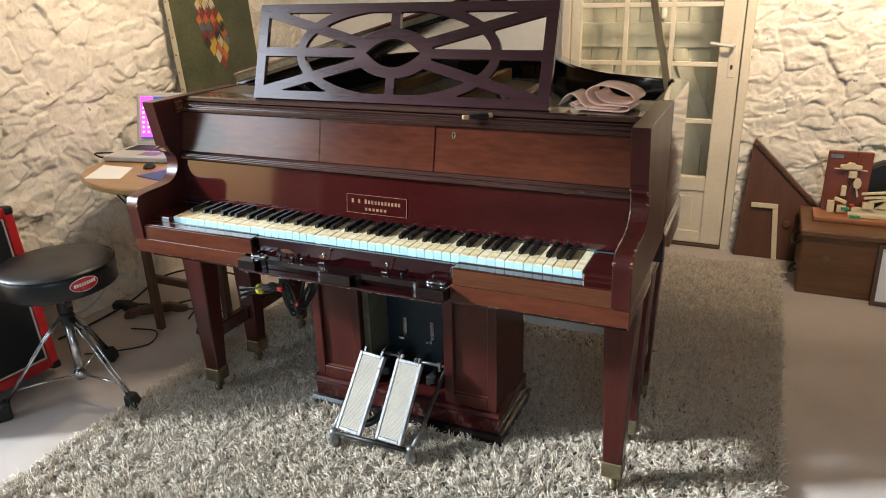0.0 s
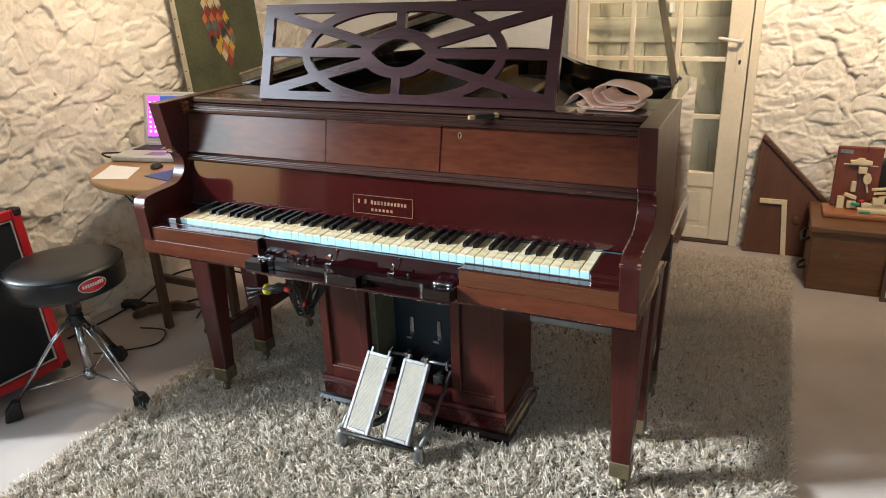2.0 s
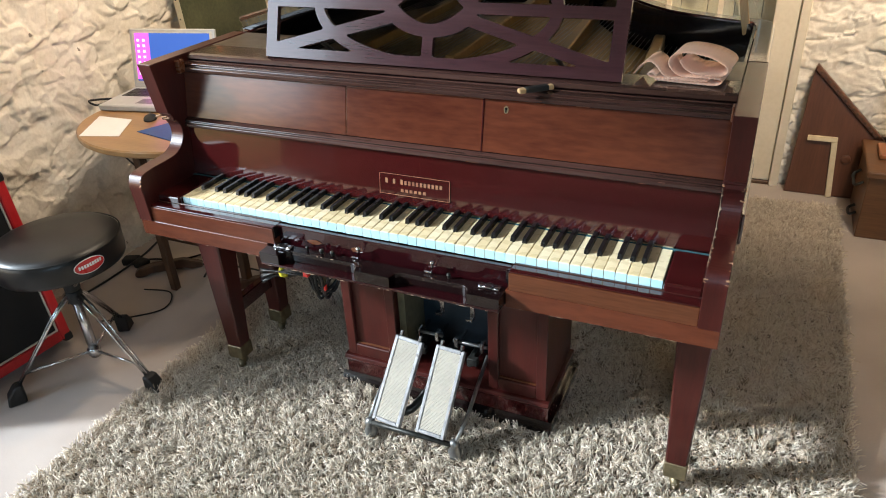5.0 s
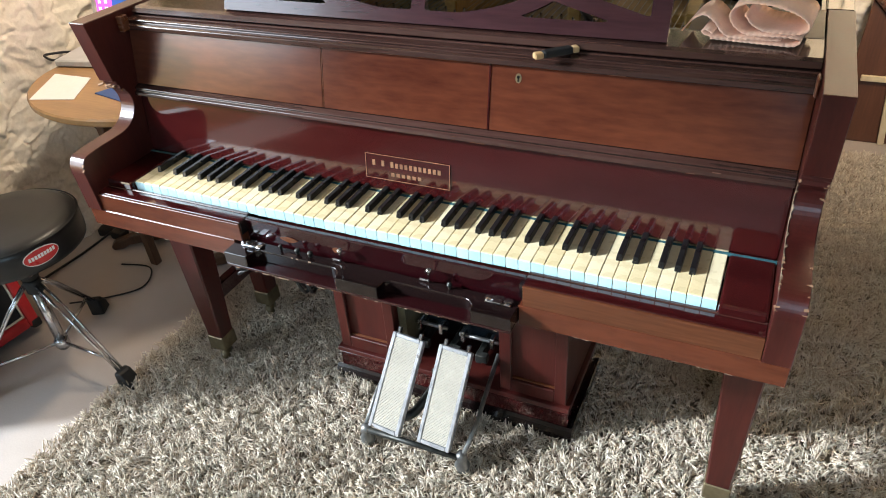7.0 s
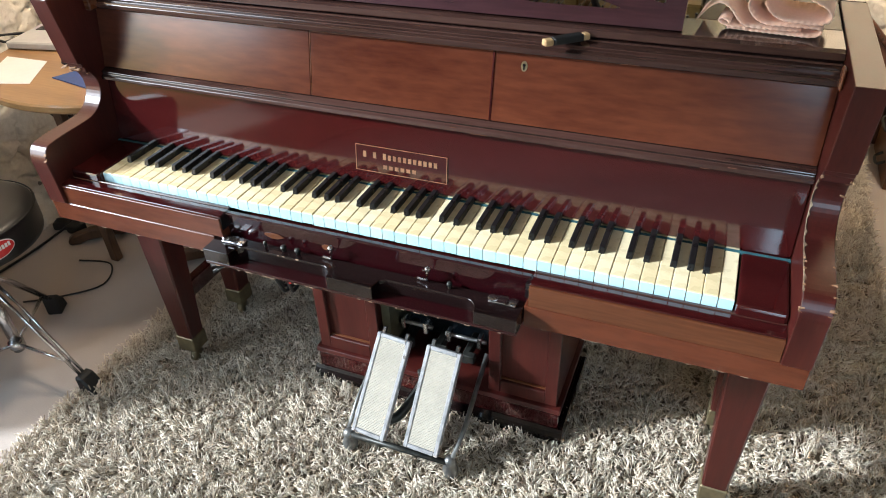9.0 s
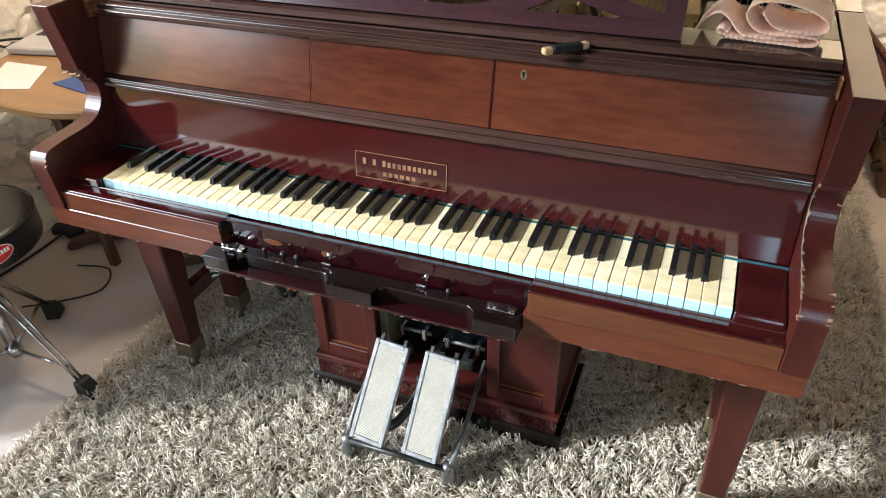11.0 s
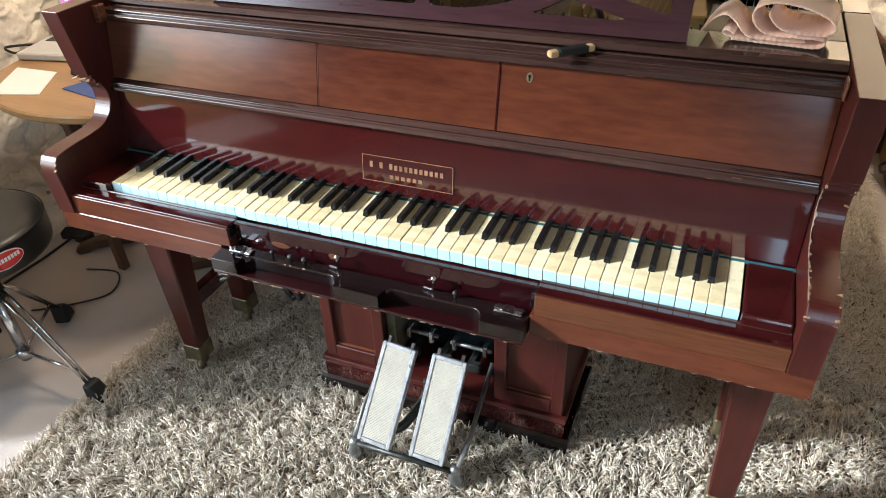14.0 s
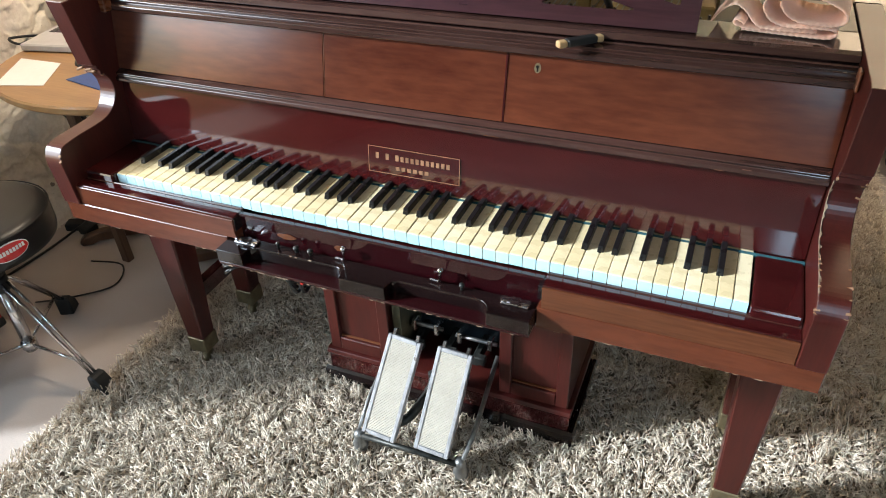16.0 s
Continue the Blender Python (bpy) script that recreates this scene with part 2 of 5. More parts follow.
WHITE_TRIM = surface("white_piping", (0.6, 0.56, 0.48), (0.72, 0.68, 0.6), 0.5, scale=30, bump=0.05)
RED_BADGE = surface("red_badge", (0.50, 0.01, 0.012), (0.60, 0.02, 0.02), 0.3, scale=30, bump=0.0)
WHITE_INK = surface("white_ink", (0.75, 0.75, 0.75), (0.82, 0.82, 0.82), 0.4, scale=30, bump=0.0)
PINK_FELT = surface("pink_felt", (0.80, 0.48, 0.35), (0.90, 0.62, 0.48), 0.9, scale=12, fine=260, bump=0.35, sheen=0.3)
PAPER = surface("white_paper", (0.78, 0.77, 0.74), (0.84, 0.83, 0.81), 0.7, scale=6, bump=0.05)
BLUE_CARD = surface("blue_card", (0.015, 0.06, 0.20), (0.03, 0.09, 0.27), 0.5, scale=10, bump=0.05)
LAPTOP_SHELL = surface("silver_plastic", (0.48, 0.48, 0.47), (0.58, 0.58, 0.57), 0.35, 0.2, scale=20, bump=0.03)
KEYCAP = surface("dark_keycaps", (0.015, 0.015, 0.016), (0.03, 0.03, 0.032), 0.45, scale=40, bump=0.05)
CABLE = surface("black_cable", (0.003, 0.003, 0.003), (0.008, 0.008, 0.008), 0.5, scale=30, bump=0.02)
YELLOW = surface("yellow_tape", (0.62, 0.55, 0.03), (0.75, 0.68, 0.06), 0.5, scale=30, bump=0.02)
RED_PLASTIC = surface("red_plastic", (0.45, 0.02, 0.015), (0.6, 0.035, 0.025), 0.4, scale=30, bump=0.02)
GREEN_PLASTIC = surface("green_plastic", (0.01, 0.22, 0.12), (0.02, 0.32, 0.2), 0.4, scale=30, bump=0.02)
CREAM_WOOD = surface("cream_model_wood", (0.62, 0.49, 0.30), (0.76, 0.64, 0.43), 0.5, scale=20, bump=0.05)
CANVAS_GREEN = surface("dark_green_oil_paint", (0.035, 0.042, 0.018), (0.105, 0.105, 0.05), 0.45, scale=6, fine=70, bump=0.6, spots=(0.14, 0.08, 0.035), spot_amount=0.06, spot_scale=9)
CANVAS_EDGE = surface("canvas_edge", (0.50, 0.43, 0.30), (0.62, 0.56, 0.42), 0.8, scale=15, fine=120, bump=0.3)


def oil(name, c):
    return surface(name, tuple(v * 0.75 for v in c), c, 0.45, scale=18, fine=90, bump=0.4)


def glass(name):
    m = bpy.data.materials.new(name)
    m.use_nodes = True
    p = m.node_tree.nodes["Principled BSDF"]
    p.inputs["Base Color"].default_value = (0.93, 0.97, 0.94, 1)
    p.inputs["Transmission Weight"].default_value, p.inputs["Roughness"].default_value, p.inputs["IOR"].default_value = 1.0, 0.0, 1.45
    return m


def glow(name, colour, strength):
    m = bpy.data.materials.new(name)
    m.use_nodes = True
    p = m.node_tree.nodes["Principled BSDF"]
    p.inputs["Base Color"].default_value = (*colour, 1)
    p.inputs["Emission Color"].default_value, p.inputs["Emission Strength"].default_value = (*colour, 1), strength
    return m


# pale grey puts the light the under-case bar reflects into its base colour
REFLECTED_GREY = surface("reflected_grey", (0.34, 0.32, 0.28), (0.46, 0.43, 0.38), 0.6, scale=8, bump=0.1)
TORN = surface("torn_veneer", (0.12, 0.07, 0.045), (0.36, 0.26, 0.18), 0.8, scale=60, bump=0.2)
BURGUNDY = surface("burgundy_polish", (0.011, 0.0014, 0.0024), (0.024, 0.0032, 0.0045), 0.10, scale=5, stretch=GRAIN_X, bump=0.004, coat=0.6, spots=(0.10, 0.05, 0.03), spot_amount=0.0, spot_scale=30)
PANE = glass("window_glass")
BOARD_ORANGE = surface("orange_base_board", (0.30, 0.10, 0.03), (0.42, 0.16, 0.06), 0.35, scale=5, stretch=GRAIN_X, bump=0.04, coat=0.2)
DARK_BRASS = surface("tarnished_brass", (0.06, 0.045, 0.025), (0.13, 0.10, 0.055), 0.4, 0.8, scale=30, bump=0.05)
CHIP = surface("bare_chipped_wood", (0.20, 0.10, 0.05), (0.32, 0.18, 0.10), 0.7, scale=40, bump=0.1)
TRIM_BROWN = surface("worn_brown_moulding", (0.022, 0.009, 0.007), (0.066, 0.032, 0.026), 0.17, scale=6, stretch=GRAIN_X, bump=0.03, coat=0.4, spots=(0.24, 0.13, 0.08), spot_amount=0.03, spot_scale=18)
PLATED = surface("worn_plating", (0.34, 0.34, 0.35), (0.50, 0.50, 0.52), 0.36, 0.45, scale=40, fine=160, bump=0.08, spots=(0.2, 0.18, 0.17), spot_amount=0.06, spot_scale=40)

# ---- the room ----
ROOM_X0, ROOM_X1, ROOM_Y0, ROOM_Y1, ROOM_Z = -1.72, 2.9, -3.5, 2.32, 2.4
SETTING = {"kind": "structure"}
tagged(part("floor", B(ROOM_X0 - 0.4, ROOM_X1 + 0.3, ROOM_Y0 - 0.4, ROOM_Y1 + 0.4, -0.12, 0.0), CARPET, None), "beige fitted carpet floor", "floor", kind="structure")
tagged(part("ceiling", B(ROOM_X0 - 0.4, ROOM_X1 + 0.3, ROOM_Y0 - 0.4, ROOM_Y1 + 0.4, ROOM_Z, ROOM_Z + 0.12), DIM_PLASTER, None), "unseen plastered ceiling, toned dark to cut bounce light", "ceiling", kind="structure")


def rubble(u, v, seed, cw, ch, rise, slope, joint_w, joint_d):
    """Broken stone faces: each cell is a tilted plane at its own height, with narrow joints that are filled in places."""
    r = np.random.RandomState(seed)
    nu, nv = int((u.max() - u.min()) / cw) + 8, int((v.max() - v.min()) / ch) + 8
    px, py, hh = r.rand(nu, nv), r.rand(nu, nv), r.rand(nu, nv)
    slx, sly, fill = r.randn(nu, nv) * slope, r.randn(nu, nv) * slope, r.rand(nu, nv)
    wob = 0.030 * np.sin(u * 9 + 3 * np.sin(v * 7 + seed)) + 0.014 * np.sin(u * 31 + v * 17)
    wob2 = 0.026 * np.sin(v * 11 + 2.5 * np.sin(u * 6 + seed)) + 0.011 * np.sin(v * 37 - u * 19)
    a, b = (u + wob - u.min()) / cw + 2, (v + wob2 - v.min()) / ch + 2
    ia, ib = np.floor(a).astype(int), np.floor(b).astype(int)
    d1, d2, top, f1 = np.full(u.shape, 9.0), np.full(u.shape, 9.0), np.zeros(u.shape), np.zeros(u.shape)
    for i in (-1, 0, 1):
        for j in (-1, 0, 1):
            ci, cj = np.clip(ia + i, 0, nu - 1), np.clip(ib + j, 0, nv - 1)
            dx, dy = a - (ci + 0.1 + 0.8 * px[ci, cj]), b - (cj + 0.1 + 0.8 * py[ci, cj])
            d = np.sqrt(dx * dx + dy * dy)
            near = d < d1
            d2 = np.where(near, d1, np.minimum(d2, d))
            top = np.where(near, rise * hh[ci, cj] + slx[ci, cj] * dx * cw + sly[ci, cj] * dy * ch, top)
            f1 = np.where(near, fill[ci, cj], f1)
            d1 = np.where(near, d, d1)
    joint = np.clip((d2 - d1) / joint_w, 0, 1)
    return top * (0.35 + 0.65 * joint) - joint_d * (1 - joint) * (f1 > 0.35)


def value_noise(u, v, seed):
    """Smooth noise from -1 to 1 on a unit lattice."""
    table = np.random.RandomState(seed).uniform(-1, 1, (64, 64))
    a, b = np.floor(u).astype(int), np.floor(v).astype(int)
    f, g = u - a, v - b
    f, g = f * f * (3 - 2 * f), g * g * (3 - 2 * g)
    a0, a1, b0, b1 = a % 64, (a + 1) % 64, b % 64, (b + 1) % 64
    return (table[a0, b0] * (1 - f) + table[a1, b0] * f) * (1 - g) + (table[a0, b1] * (1 - f) + table[a1, b1] * f) * g


def stone_height(u, v, seed, rough):
    """Rubble under thick limewash: two sizes of broken stone, ragged ledges, crumbs and pits."""
    wu = u + 0.035 * value_noise(u * 6, v * 8, seed + 1) + 0.012 * value_noise(u * 22, v * 26, seed + 2)
    wv = v + 0.030 * value_noise(u * 5, v * 9, seed + 3) + 0.012 * value_noise(u * 20, v * 30, seed + 4)
    h = rubble(wu, wv, seed, 0.19, 0.105, 0.012 * rough, 0.045 * rough, 0.07, 0.013 * rough)
    h += rubble(wu, wv, seed + 7, 0.075, 0.046, 0.006 * rough, 0.08 * rough, 0.14, 0.004 * rough)
    for k, (fu, fv, amp) in enumerate(((7, 11, 0.005), (17, 24, 0.0045), (36, 46, 0.0042), (75, 90, 0.0030))):
        q = value_noise(wu * fu + 3.1, wv * fv + 1.7, seed + 20 + k)
        h += amp * rough ** 0.5 * (0.6 * q + 0.6 * (0.5 - np.abs(value_noise(wu * fu * 0.8, wv * fv * 0.8, seed + 30 + k))))
    return h + 0.012


def stone_sheet(name, origin, along, out, length, z0, z1, step, seed, rough, label):
    """A rubble wall face as one displaced sheet with a back."""
    nu, nv = int(length / step) + 1, int((z1 - z0) / step) + 1
    u, v = np.meshgrid(np.linspace(0, length, nu), np.linspace(z0, z1, nv))
    h = stone_height(u, v, seed, rough)
    o, al, ou = np.array(origin), np.array(along), np.array(out)
    co = o + u[..., None] * al + h[..., None] * ou + v[..., None] * np.array((0, 0, 1.0))
    verts = co.reshape(-1, 3)
    idx = np.arange(nu * nv).reshape(nv, nu)
    quads = np.stack([idx[:-1, :-1], idx[:-1, 1:], idx[1:, 1:], idx[1:, :-1]], -1).reshape(-1, 4)
    me = bpy.data.meshes.new(name)
    me.from_pydata(verts.tolist(), [], quads.tolist())
    me.polygons.foreach_set("use_smooth", [True] * len(me.polygons))
    me.materials.append(WALL_PAINT)
    return tagged(new(name, me), label, "wall", kind="structure")


# blocks out of view take the darker plaster to keep ambient light low
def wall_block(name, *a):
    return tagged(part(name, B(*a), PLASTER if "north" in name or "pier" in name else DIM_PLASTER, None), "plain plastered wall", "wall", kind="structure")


# west wall: stone face beside the piano, an opening with daylight further south
stone_sheet("wall_west", (ROOM_X0 - 0.02, WIN_Y1 + 0.06, 0), (0, 1, 0), (1, 0, 0), ROOM_Y1 - WIN_Y1 - 0.04, 0, ROOM_Z, 0.0065, 3, 1.0, "whitewashed rough rubble stone wall")
wall_block("wall_west_back", ROOM_X0 - 0.4, ROOM_X0 - 0.045, WIN_Y1, ROOM_Y1 + 0.4, 0, ROOM_Z)
wall_block("wall_west_pier", ROOM_X0 - 0.044, ROOM_X0 + 0.01, WIN_Y1, WIN_Y1 + 0.06, 0, ROOM_Z)
wall_block("wall_west_south", ROOM_X0 - 0.4, ROOM_X0, ROOM_Y0 - 0.4, WIN_Y0, 0, ROOM_Z)
wall_block("wall_west_sill", ROOM_X0 - 0.4, ROOM_X0, WIN_Y0, WIN_Y1, 0, WIN_Z0)
wall_block("wall_west_lintel", ROOM_X0 - 0.4, ROOM_X0, WIN_Y0, WIN_Y1, WIN_Z1, ROOM_Z)
# north wall with the glazed door
DOOR_X0, DOOR_X1, DOOR_TOP = -0.06, 0.86, 2.08
stone_sheet("wall_north", (DOOR_X1, ROOM_Y1 + 0.02, 0), (1, 0, 0), (0, -1, 0), ROOM_X1 - DOOR_X1, 0, ROOM_Z, 0.0065, 11, 1.3, "whitewashed rough rubble stone wall")
wall_block("wall_north_back", DOOR_X1, ROOM_X1 + 0.3, ROOM_Y1 + 0.045, ROOM_Y1 + 0.4, 0, ROOM_Z)
wall_block("wall_north_left", ROOM_X0 - 0.04, DOOR_X0, ROOM_Y1, ROOM_Y1 + 0.4, 0, ROOM_Z)
wall_block("wall_north_lintel", DOOR_X0, DOOR_X1, ROOM_Y1, ROOM_Y1 + 0.4, DOOR_TOP, ROOM_Z)
wall_block("wall_east", ROOM_X1, ROOM_X1 + 0.3, ROOM_Y0 - 0.4, ROOM_Y1 + 0.044, 0, ROOM_Z)
wall_block("wall_south_left", ROOM_X0, SOUTH_X0, ROOM_Y0 - 0.3, ROOM_Y0, 0, ROOM_Z)
wall_block("wall_south_right", SOUTH_X1, ROOM_X1, ROOM_Y0 - 0.3, ROOM_Y0, 0, ROOM_Z)
wall_block("wall_south_sill", SOUTH_X0, SOUTH_X1, ROOM_Y0 - 0.3, ROOM_Y0, 0, SOUTH_Z0)
wall_block("wall_south_lintel", SOUTH_X0, SOUTH_X1, ROOM_Y0 - 0.3, ROOM_Y0, SOUTH_Z1, ROOM_Z)

# ---- the player piano ----
piano = thing("player_piano", "dark red mahogany player grand piano, lid open, on a shaggy rug", "piano")
HX = 0.73  # half width of the case
RAIL_Y = -0.045
KEY_Z = 0.735
part("front_rail", B(-HX, -0.318, RAIL_Y - 0.001, 0.24, 0.628, 0.671, bevel=0.0014), MAHOGANY_WARM, piano)
part("front_rail", B(0.298, HX, RAIL_Y - 0.001, 0.24, 0.628, 0.671, bevel=0.0014), MAHOGANY_WARM, piano)
part("key_bed", B(-HX + 0.01, HX - 0.01, 0.0, 0.9, 0.60, 0.700), MAHOGANY, piano)
for x0, x1 in ((-0.6875, -0.297), (0.305, 0.6875)):
    slip = part("key_slip", B(x0, x1, RAIL_Y, -0.013, 0.6715, 0.7125, bevel=0.001), SLIP_WOOD if x0 > 0 else MAHOGANY_WARM, piano, "worn lighter brown key slip" if x0 > 0 else "")
    part("slip_cap", B(x0, x1, RAIL_Y + 0.003, -0.0125, 0.7128, 0.7165, bevel=0.0012), MAHOGANY, slip, "polished dark red top of the key slip")
    part("slip_fillet", B(x0, x1, -0.0122, -0.0045, 0.706, 0.7185, bevel=0.0015), TRIM_BROWN, slip)

# cheeks: a scroll at the front, a step, and a tall upper arm
CHEEK = [(-0.050, 0.672), (-0.054, 0.74), (-0.056, 0.770), (-0.051, 0.788), (-0.038, 0.801), (0.0, 0.806), (0.05, 0.808), (0.085, 0.812), (0.11, 0.826), (0.125, 0.85), (0.125, 0.875),
         (0.115, 0.895), (0.105, 0.897), (0.105, 0.908), (0.10, 0.91), (0.10, 0.918), (0.092, 0.92), (0.068, 1.055), (0.45, 1.055), (0.45, 0.672)]
CHEEK_LINE = [(p.y, p.z) for p in curve_points([(0, *q) for q in CHEEK[:12]], 4)] + CHEEK[12:]
for s in (-1, 1):
    part("cheek", P(CHEEK_LINE, "x", s * 0.688, s * HX, bevel=0.0012), MAHOGANY_UP, piano)

# keys
WHITE_W, WHITE_L = 1.222 / 52, 0.150


def white_key_mesh():
    bm = B(-WHITE_W / 2 + 0.0005, WHITE_W / 2 - 0.0005, 0.0, WHITE_L, KEY_Z - 0.022, KEY_Z, bevel=0.0010)
    return bm


def black_key_mesh():
    bm = bmesh.new()
    w, t = 0.0058, 0.0045
    lo, hi = KEY_Z - 0.004, KEY_Z + 0.0115
    vs = [bm.verts.new(c) for c in ((-w, 0.050, lo), (w, 0.050, lo), (w, WHITE_L, lo), (-w, WHITE_L, lo), (-t, 0.0545, hi), (t, 0.0545, hi), (t, WHITE_L, hi), (-t, WHITE_L, hi))]
    for f in ((0, 1, 5, 4), (1, 2, 6, 5), (2, 3, 7, 6), (3, 0, 4, 7), (4, 5, 6, 7), (3, 2, 1, 0)):
        bm.faces.new([vs[i] for i in f])
    bmesh.ops.bevel(bm, geom=bm.edges[:], offset=0.0008, segments=1, affect="EDGES")
    return bm


white0 = part("white_key", white_key_mesh(), IVORY, piano)
black0 = part("black_key", black_key_mesh(), EBONY, piano)
front0 = part("key_front", B(-WHITE_W / 2 + 0.0007, WHITE_W / 2 - 0.0007, -0.0012, -0.0001, KEY_Z - 0.0225, KEY_Z - 0.0018), KEY_FRONT, white0)
first_black = True
for i in range(52):
    x = -0.611 + (i + 0.5) * WHITE_W
    k = white0 if i == 0 else new("white_key", white0.data)
    k.parent, k.location = piano, (x, 0, rng.uniform(-0.0006, 0.0006))
    if i:
        new("key_front", front0.data).parent = k
    if i < 51 and (i % 7) in (0, 2, 3, 5, 6):  # A-B, C-D, D-E, F-G, G-A
        k = black0 if first_black else new("black_key", black0.data)
        first_black = False
        off = {0: 0.0, 2: -0.002, 3: 0.002, 5: -0.003, 6: 0.0}[i % 7]
        k.parent, k.location = piano, (x + WHITE_W / 2 + off, 0, 0)

for s in (-1, 1):
    part("key_block", B(min(s * 0.613, s * 0.687), max(s * 0.613, s * 0.687), -0.012, 0.15, 0.70, 0.735, bevel=0.005, seg=2), MAHOGANY, piano)

# fall board, panel rail and tall upper panels
part("fall_board", P([(0.1345, 0.737), (0.160, 0.737), (0.178, 0.868), (0.150, 0.868)], "x", -0.687, 0.687, bevel=0.002), MAHOGANY, piano)
part("rail_moulding", P([(0.150, 0.868), (0.137, 0.872), (0.137, 0.879), (0.144, 0.882), (0.140, 0.888), (0.153, 0.893), (0.19, 0.893), (0.19, 0.868)], "x", -0.687, 0.687, bevel=0.001), TRIM_BROWN, piano)
for a, b, mat_ in ((-0.687, -0.185, MAHOGANY_WARM), (-0.183, 0.169, MAHOGANY_WARM), (0.171, 0.687, MAHOGANY_WARM)):
    part("upper_panel", P([(0.153, 0.894), (0.176, 0.894), (0.200, 1.010), (0.177, 1.010)], "x", a, b, bevel=0.0012), mat_, piano)
part("top_moulding", P([(0.176, 1.011), (0.168, 1.013), (0.168, 1.022), (0.178, 1.026), (0.176, 1.032), (0.198, 1.034), (0.198, 1.036), (0.30, 1.036), (0.30, 1.011)], "x", -0.687, 0.687, bevel=0.001), TRIM_BROWN, piano)
shelf = part("desk_shelf", P([(0.205, 1.037), (0.198, 1.041), (0.205, 1.049), (0.215, 1.052), (0.30, 1.052), (0.30, 1.037)], "x", -0.687, 0.687, bevel=0.001), TRIM_BROWN, piano)
for x0, x1 in ((-0.686, -0.50), (0.478, 0.686)):
    part("shelf_end", B(x0, x1, 0.3005, 0.455, 1.037, 1.0525, bevel=0.001), DULL_TOP, shelf)

# rim: bent side and tail
rim_line = [(HX, 0.451), (HX, 0.80)] + [(p.x, p.y) for p in curve_points([(HX, 0.80, 0), (0.71, 0.89, 0), (0.60, 0.945, 0), (0.46, 1.03, 0), (0.33, 1.19, 0), (0.22, 1.39, 0), (0.10, 1.61, 0), (-0.05, 1.73, 0), (-0.28, 1.76, 0), (-0.50, 1.70, 0), (-0.66, 1.58, 0), (-HX, 1.42, 0)], 5)[1:]] + [(-HX, 0.451)]


def inset(line, d):
    out = []
    for i, p in enumerate(line):
        a, b = Vector(line[max(i - 1, 0)]), Vector(line[min(i + 1, len(line) - 1)])
        t = (b - a).normalized()
        out.append((p[0] - t.y * d, p[1] + t.x * d))
    return out


inner = inset(rim_line, 0.045)
inner[0], inner[-1] = (HX - 0.045, 0.451), (-HX + 0.045, 0.451)
part("rim", P(rim_line + inner[::-1], "z", 0.685, 1.055, bevel=0.003), MAHOGANY, piano)
part("rim_lining", P(inset(rim_line, 0.0455) + inset(rim_line, 0.052)[::-1], "z", 0.72, 1.05), BLACK_GLOSS, piano)
part("lower_rim", P(inset(rim_line, -0.008) + inset(rim_line, 0.05)[::-1], "z", 0.60, 0.684, bevel=0.004), MAHOGANY, piano)
part("soundboard", P(inset(rim_line, 0.05), "z", 0.86, 0.87), MAHOGANY_WARM, piano)

# music desk: a pierced panel that leans back
def pierced_panel(hx, hz, y0, y1, solid, step):
    """A thin panel kept where solid(x, z) > 0, cut along the zero line cell by cell."""
    nx, nz = int(2 * hx / step), int(2 * hz / step)
    xs, zs = np.linspace(-hx, hx, nx + 1), np.linspace(-hz, hz, nz + 1)
    g = np.array([[solid(x, z) for x in xs] for z in zs])
    bm = bmesh.new()
    cache = {}

    def vert(key, x, z):
        if key not in cache:
            cache[key] = (bm.verts.new((x, y0, z)), bm.verts.new((x, y1, z)))
        return cache[key]

    for j in range(nz):
        for i in range(nx):
            ring = [(i, j), (i + 1, j), (i + 1, j + 1), (i, j + 1)]
            vals = [g[q[1]][q[0]] for q in ring]
            if max(vals) <= 0:
                continue
            poly = []
            for k in range(4):
                p, q, a, b = ring[k], ring[(k + 1) % 4], vals[k], vals[(k + 1) % 4]
                if a > 0:
                    poly.append((vert(p, xs[p[0]], zs[p[1]]), False))
                if (a > 0) != (b > 0):
                    t = a / (a - b)
                    key = tuple(sorted((p, q)))
                    poly.append((vert(key, xs[p[0]] + t * (xs[q[0]] - xs[p[0]]), zs[p[1]] + t * (zs[q[1]] - zs[p[1]])), True))
            if len(poly) < 3:
                continue
            bm.faces.new([v[0][0] for v in poly])
            bm.faces.new([v[0][1] for v in poly][::-1])
            for k in range(len(poly)):
                (u, cu), (w, cw) = poly[k], poly[(k + 1) % len(poly)]
                on_edge = all(abs(abs(v[0].co.x) - hx) < 1e-6 for v in (u, w)) or all(abs(abs(v[0].co.z) - hz) < 1e-6 for v in (u, w))
                if (cu and cw) or on_edge:
                    try:
                        bm.faces.new((u[0], u[1], w[1], w[0]))
                    except ValueError:
                        pass
    return bm


def ellipse_band(x, z, a, b, half):
    r = math.hypot(x / a, z / b) or 1e-6
    slope = math.hypot(x / (a * a), z / (b * b)) / r or 1e-6
    return half - abs(r - 1) / slope


def eye_ring(x, z):
    """A pointed oval opening within an elliptical boss."""
    r = math.hypot(x / 0.117, z / 0.067) or 1e-6
    slope = math.hypot(x / 0.117 ** 2, z / 0.067 ** 2) / r or 1e-6
    hole = 0.8 * (abs(z) - 0.038 * (1 - (x / 0.083) ** 2))
    return min((1 - r) / slope, hole)


